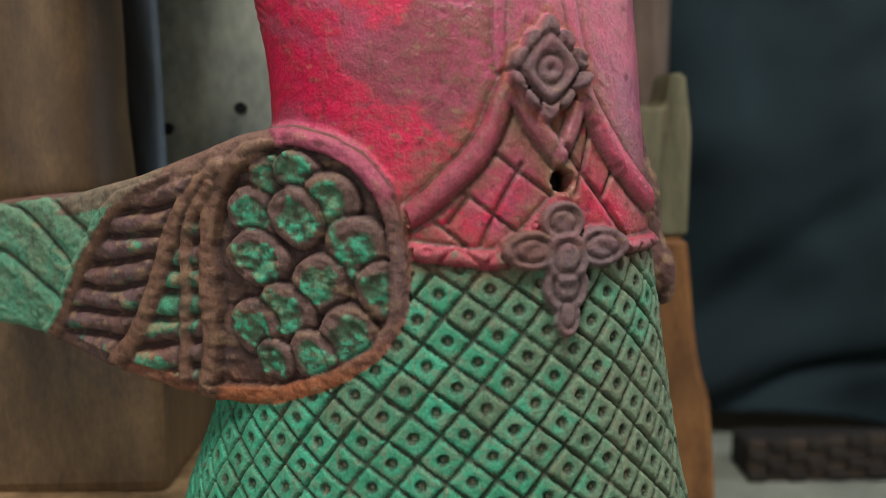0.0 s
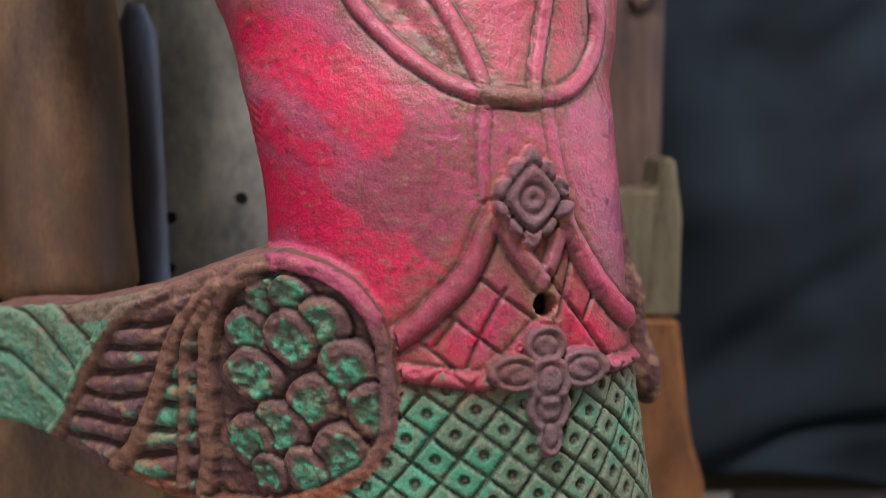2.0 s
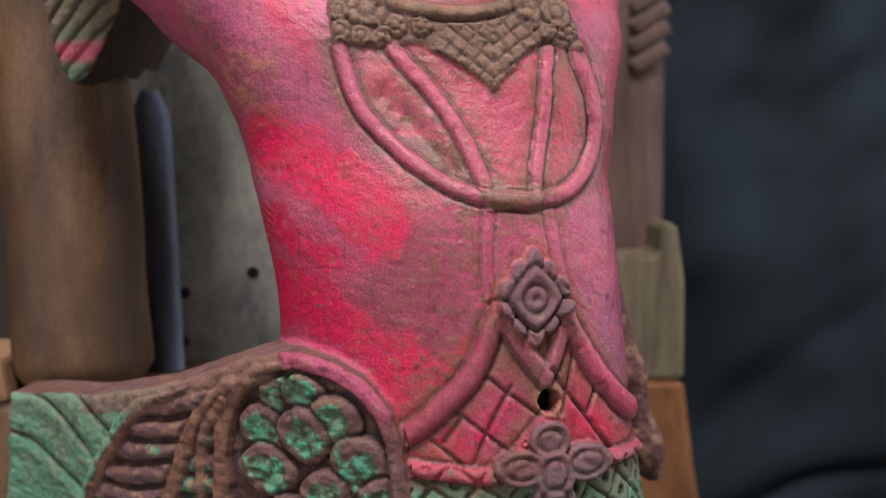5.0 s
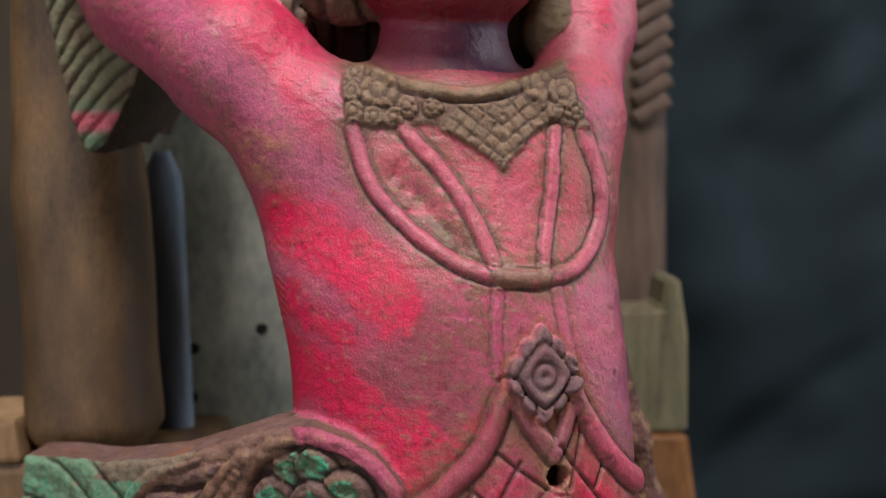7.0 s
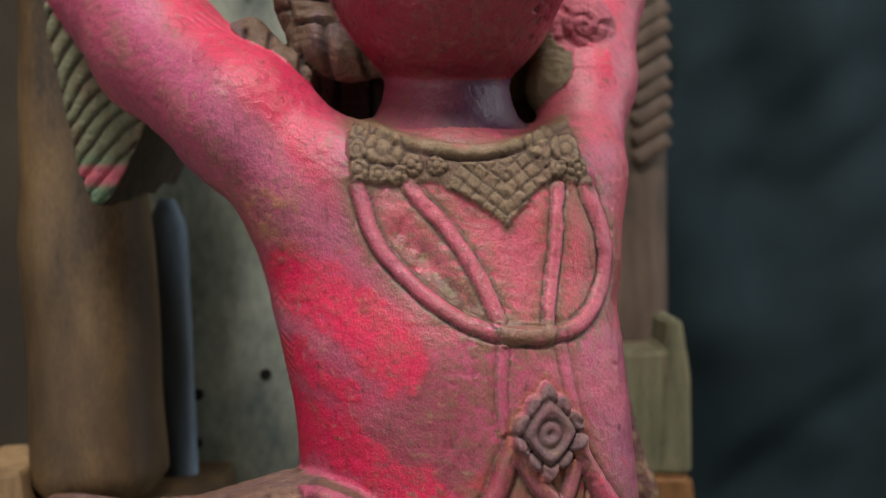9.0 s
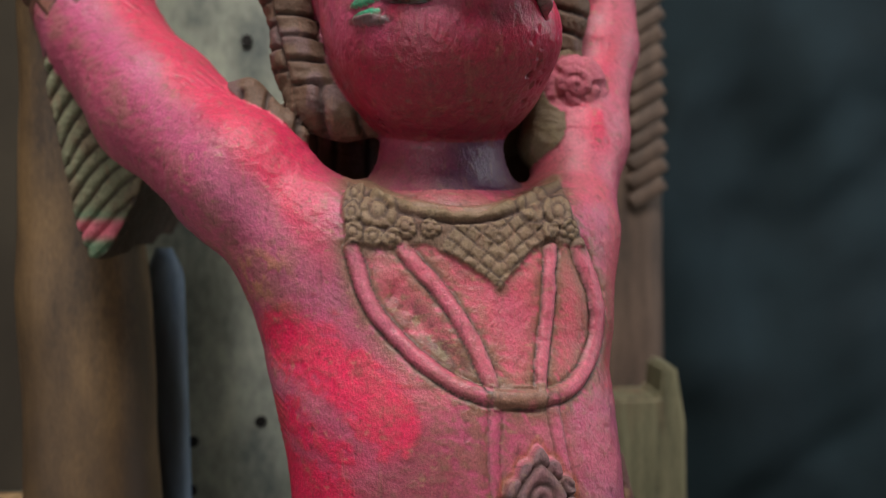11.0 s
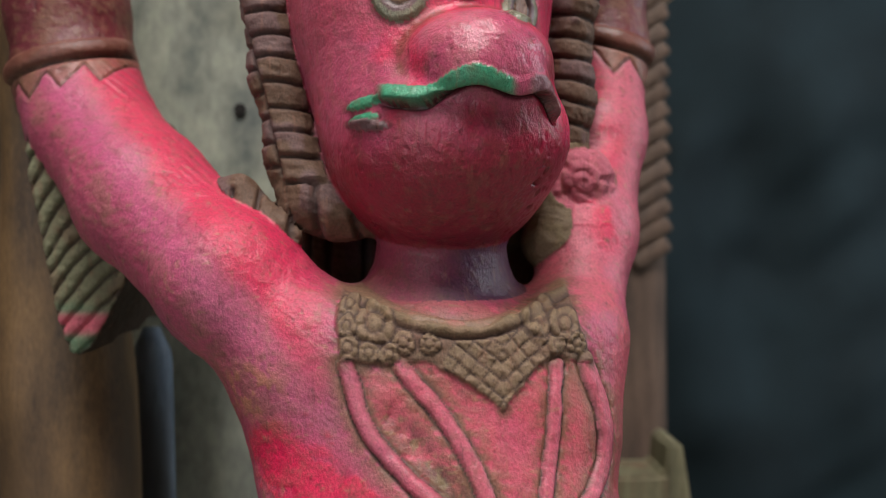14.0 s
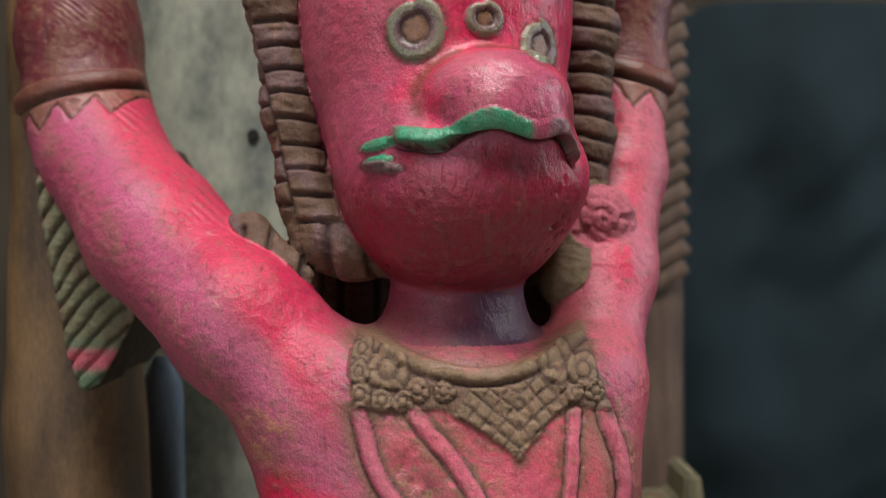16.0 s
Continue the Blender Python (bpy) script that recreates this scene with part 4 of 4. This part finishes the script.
def statue():
    V, Q = surface_nets((-0.31, 0.33, -0.012), (0.20, 0.70, 0.99), 0.0042)
    V = settle(V.astype("f4"), 1)[0]
    V, Q = split_quads(V, Q)
    V, N = settle(V, 1)
    # the back and the foot keep the coarser mesh
    C = V[Q].mean(1)
    fine = (N[Q].mean(1)[:, 1] < 0.25) & (C[:, 2] > 0.265)
    used, inv = np.unique(Q[fine], return_inverse=True)
    Vf, Qf = split_quads(V[used], inv.reshape(-1, 4))
    Vf, Nf = settle(Vf.astype("f4"), 1)
    used, inv = np.unique(Q[~fine], return_inverse=True)
    Vc, Nc, Qc = V[used], N[used], inv.reshape(-1, 4)
    V, N, Q = np.concatenate([Vf, Vc]), np.concatenate([Nf, Nc]), np.concatenate([Qf, Qc + len(Vf)])
    gid = np.stack(groups(V), 0).argmin(0)
    h, col, gloss = np.zeros(len(V)), np.zeros((len(V), 3)), np.zeros(len(V))
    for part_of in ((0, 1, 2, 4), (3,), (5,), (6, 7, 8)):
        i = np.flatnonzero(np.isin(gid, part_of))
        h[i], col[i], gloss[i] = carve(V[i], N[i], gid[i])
    V = V + N * h[:, None]
    V[:, 2] = np.maximum(V[:, 2], 0.0)
    me = bpy.data.meshes.new("carved_statue")
    me.vertices.add(len(V))
    me.vertices.foreach_set("co", V.astype("f4").ravel())
    me.loops.add(Q.size)
    me.loops.foreach_set("vertex_index", Q.astype("i4").ravel())
    me.polygons.add(len(Q))
    me.polygons.foreach_set("loop_start", np.arange(0, Q.size, 4, dtype="i4"))
    me.update(calc_edges=True)
    me.validate()
    me.shade_smooth()
    me.attributes.new("paint", "FLOAT_COLOR", "POINT").data.foreach_set("color", np.concatenate([np.clip(col, 0, 1), np.ones((len(V), 1))], 1).astype("f4").ravel())
    me.attributes.new("gloss", "FLOAT", "POINT").data.foreach_set("value", np.clip(gloss, .1, .9).astype("f4"))
    me.materials.append(PAINT)
    return tagged(new("carved_statue", me), "old carved wooden bird-headed figure in worn red, pink and green paint", "statue")


statue()

# ---- things behind the statue ----
ped = empty("wooden_pedestal", "stepped brown wooden pedestal standing on the floor", "pedestal")
part("lower_step", box(-.36, -.14, .55, .80, 0.0, .25, .008, .003, 1), PALE, ped, "pale worn wooden step")
part("upper_block", box(-.33, -.175, .575, .75, .25, .425, .008, .003, 2), BROWN, ped)
part("wedge", box(-.335, -.283, .575, .66, .425, .4525, .004, .003, 3), PALE, ped, "pale wooden wedge")
post = tagged(part("wooden_post", loft(((.425, -.2455, .615, .042, .038), (.60, -.2495, .615, .041, .038), (.73, -.253, .615, .034, .034), (1.05, -.262, .615, .031, .03)), wob=.05), BROWN, smooth=True),
              "brown smooth-worn wooden post standing on a pedestal", "post")

board = empty("leaning_board", "tall grey board with peeling paint and small bored holes, leaning", "board")
bm = box(-.335, .02, -.012, .012, 0, 1.15, .003)
lean = Matrix.Translation((0, .715, 0)) @ Matrix.Rotation(radians(-1), 4, "X")
bmesh.ops.transform(bm, matrix=lean, verts=bm.verts)
part("panel", bm, GREYBOARD, board)
# flat dark discs on the face, their colour giving the holes' inner shade
for hx, hz in ((-.1495, .4925), (-.2035, .4775), (-.2055, .439), (-.1558, .795)):
    bm = bmesh.new()
    bmesh.ops.create_cone(bm, cap_ends=True, segments=14, radius1=.0045, radius2=.0045, depth=.004)
    bmesh.ops.transform(bm, matrix=lean @ Matrix.Translation((hx, -.0125, hz)) @ Matrix.Rotation(radians(90), 4, "X"), verts=bm.verts)
    part("hole_disc", bm, HOLE_SHADE, board)
tagged(part("blue_board", loft(((0, -.209, .674, .016, .009), (.45, -.211, .674, .0155, .009), (.612, -.2125, .674, .0145, .009), (.632, -.2125, .674, .008, .007)), power=2.6), BLUEBOARD, smooth=True),
       "narrow blue-grey painted board with a rounded top", "board")

blk = empty("carved_block", "carved wooden block with worn green paint above bare orange wood", "block")


def prism(outline, y0, y1, bevel, wob=0.0):
    bm = bmesh.new()
    f = bm.faces.new([bm.verts.new((x, y0, z)) for x, z in outline])
    ex = bmesh.ops.extrude_face_region(bm, geom=[f])
    for v in ex["geom"]:
        if isinstance(v, bmesh.types.BMVert):
            v.co.y = y1
    bmesh.ops.bevel(bm, geom=bm.edges[:], offset=bevel, segments=3, affect="EDGES")
    return bm


part("painted_top", prism(((.08, .385), (.08, .4915), (.1835, .4935), (.1863, .5205), (.1985, .5208), (.2056, .470), (.2052, .385)), .79, .86, .003), GREENWOOD, blk)
part("bare_foot", prism(((.08, 0), (.08, .385), (.2045, .385), (.2145, .30), (.2205, .268), (.2291, .2473), (.2353, .186), (.25, 0)), .785, .87, .005), ORANGE, blk, "rough bare orange wood")
bp = empty("feathered_post", "dark weathered post with carved feather ridges along its upper edge", "post")
part("shaft", loft(((0, .17, 1.0, .05, .03), (.5, .185, 1.0, .045, .03), (1.15, .19, 1.0, .042, .03)), power=3.5, wob=.03), DARKWOOD, bp, smooth=True)
for i in range(24):
    z = .68 + i * .02
    bm = box(-.022, .022, -.008, .008, -.0075, .0085, .005, .0015, i)
    bmesh.ops.transform(bm, matrix=pose(.2105, .969, z, 0, -30, 0), verts=bm.verts)
    part("feather_ridge", bm, DARKWOOD, bp)

# dark cloth over a rack, basket under it
rack = empty("cloth_rack", "plain wooden rack standing on the floor", "rack")
part("rail", box(.2, 1.5, 1.40, 1.44, 1.02, 1.06), BROWN, rack)
for lx in (.22, 1.44):
    part("leg", box(lx, lx + .04, 1.40, 1.44, 0, 1.02), BROWN, rack)
bm = bmesh.new()
cols, rows_ = 150, 120
grid = []
for j in range(rows_ + 1):
    row = []
    for i in range(cols + 1):
        u, v = i / cols, j / rows_
        x = .24 + 1.2 * u
        top = 1.068 - .06 * math.exp(-((x - .27) / .055) ** 2) - .03 * max(0, x - .52)
        z = top - v * (top - .03 - .012 * math.sin(u * 9))
        f = min(1, v * 4 + .1)
        slump, drape = z - (.085 + .34 * (x - .5)), z - (.66 + .30 * (x - .45) + .03 * math.sin(x * 21))
        y = 1.385 - .05 * v - f * (.020 * math.sin(u * 12 + v * 2.5) + .007 * math.sin(u * 31 - v * 5 + 1) + .06 * noise.noise(Vector((u * 5, v * 4, 2))) + .02 * noise.noise(Vector((u * 13 + v * 6, v * 9, 5))))
        y -= .035 * math.exp(-((slump - .055) / .05) ** 2) - .018 * math.exp(-(slump / .016) ** 2) + .008 * math.exp(-((drape - .04) / .06) ** 2) - .004 * math.exp(-(drape / .03) ** 2)
        row.append(bm.verts.new((x, y, z)))
    grid.append(row)
for j in range(rows_):
    for i in range(cols):
        bm.faces.new((grid[j][i], grid[j][i + 1], grid[j + 1][i + 1], grid[j + 1][i]))
back = [bm.verts.new((v.co.x, 1.455, v.co.z)) for v in grid[0]]
low = [bm.verts.new((v.co.x, 1.46, .5)) for v in grid[0]]
for i in range(cols):
    bm.faces.new((grid[0][i + 1], grid[0][i], back[i], back[i + 1]))
    bm.faces.new((back[i + 1], back[i], low[i], low[i + 1]))
cl = part("dark_cloth", bm, CLOTH, smooth=True)
cl.modifiers.new("thickness", "SOLIDIFY").thickness = .003
tagged(cl, "dark blue-green cloth hanging in soft folds over a rack", "cloth")

bas = empty("woven_basket", "low brown woven cane basket on the floor before the cloth", "basket")
# solid block behind the strands, coloured as the dark interior
part("tub", box(.40, 1.05, 1.20, 1.27, 0, .05, .01), HOLE_SHADE, bas, "solid core coloured near-black as the shaded inside")
for row in range(4):
    for i in range(25):
        out = (row + i) % 2
        zz = .006 + row * .0142 + .010 * sstep(.41 + i * .026, .42, .62)
        part("strand", box(.402 + i * .026, .4265 + i * .026, 1.188 + .004 * out, 1.202, zz - .006, zz + .0075, .002), WEAVE if out else DARKCANE, bas)
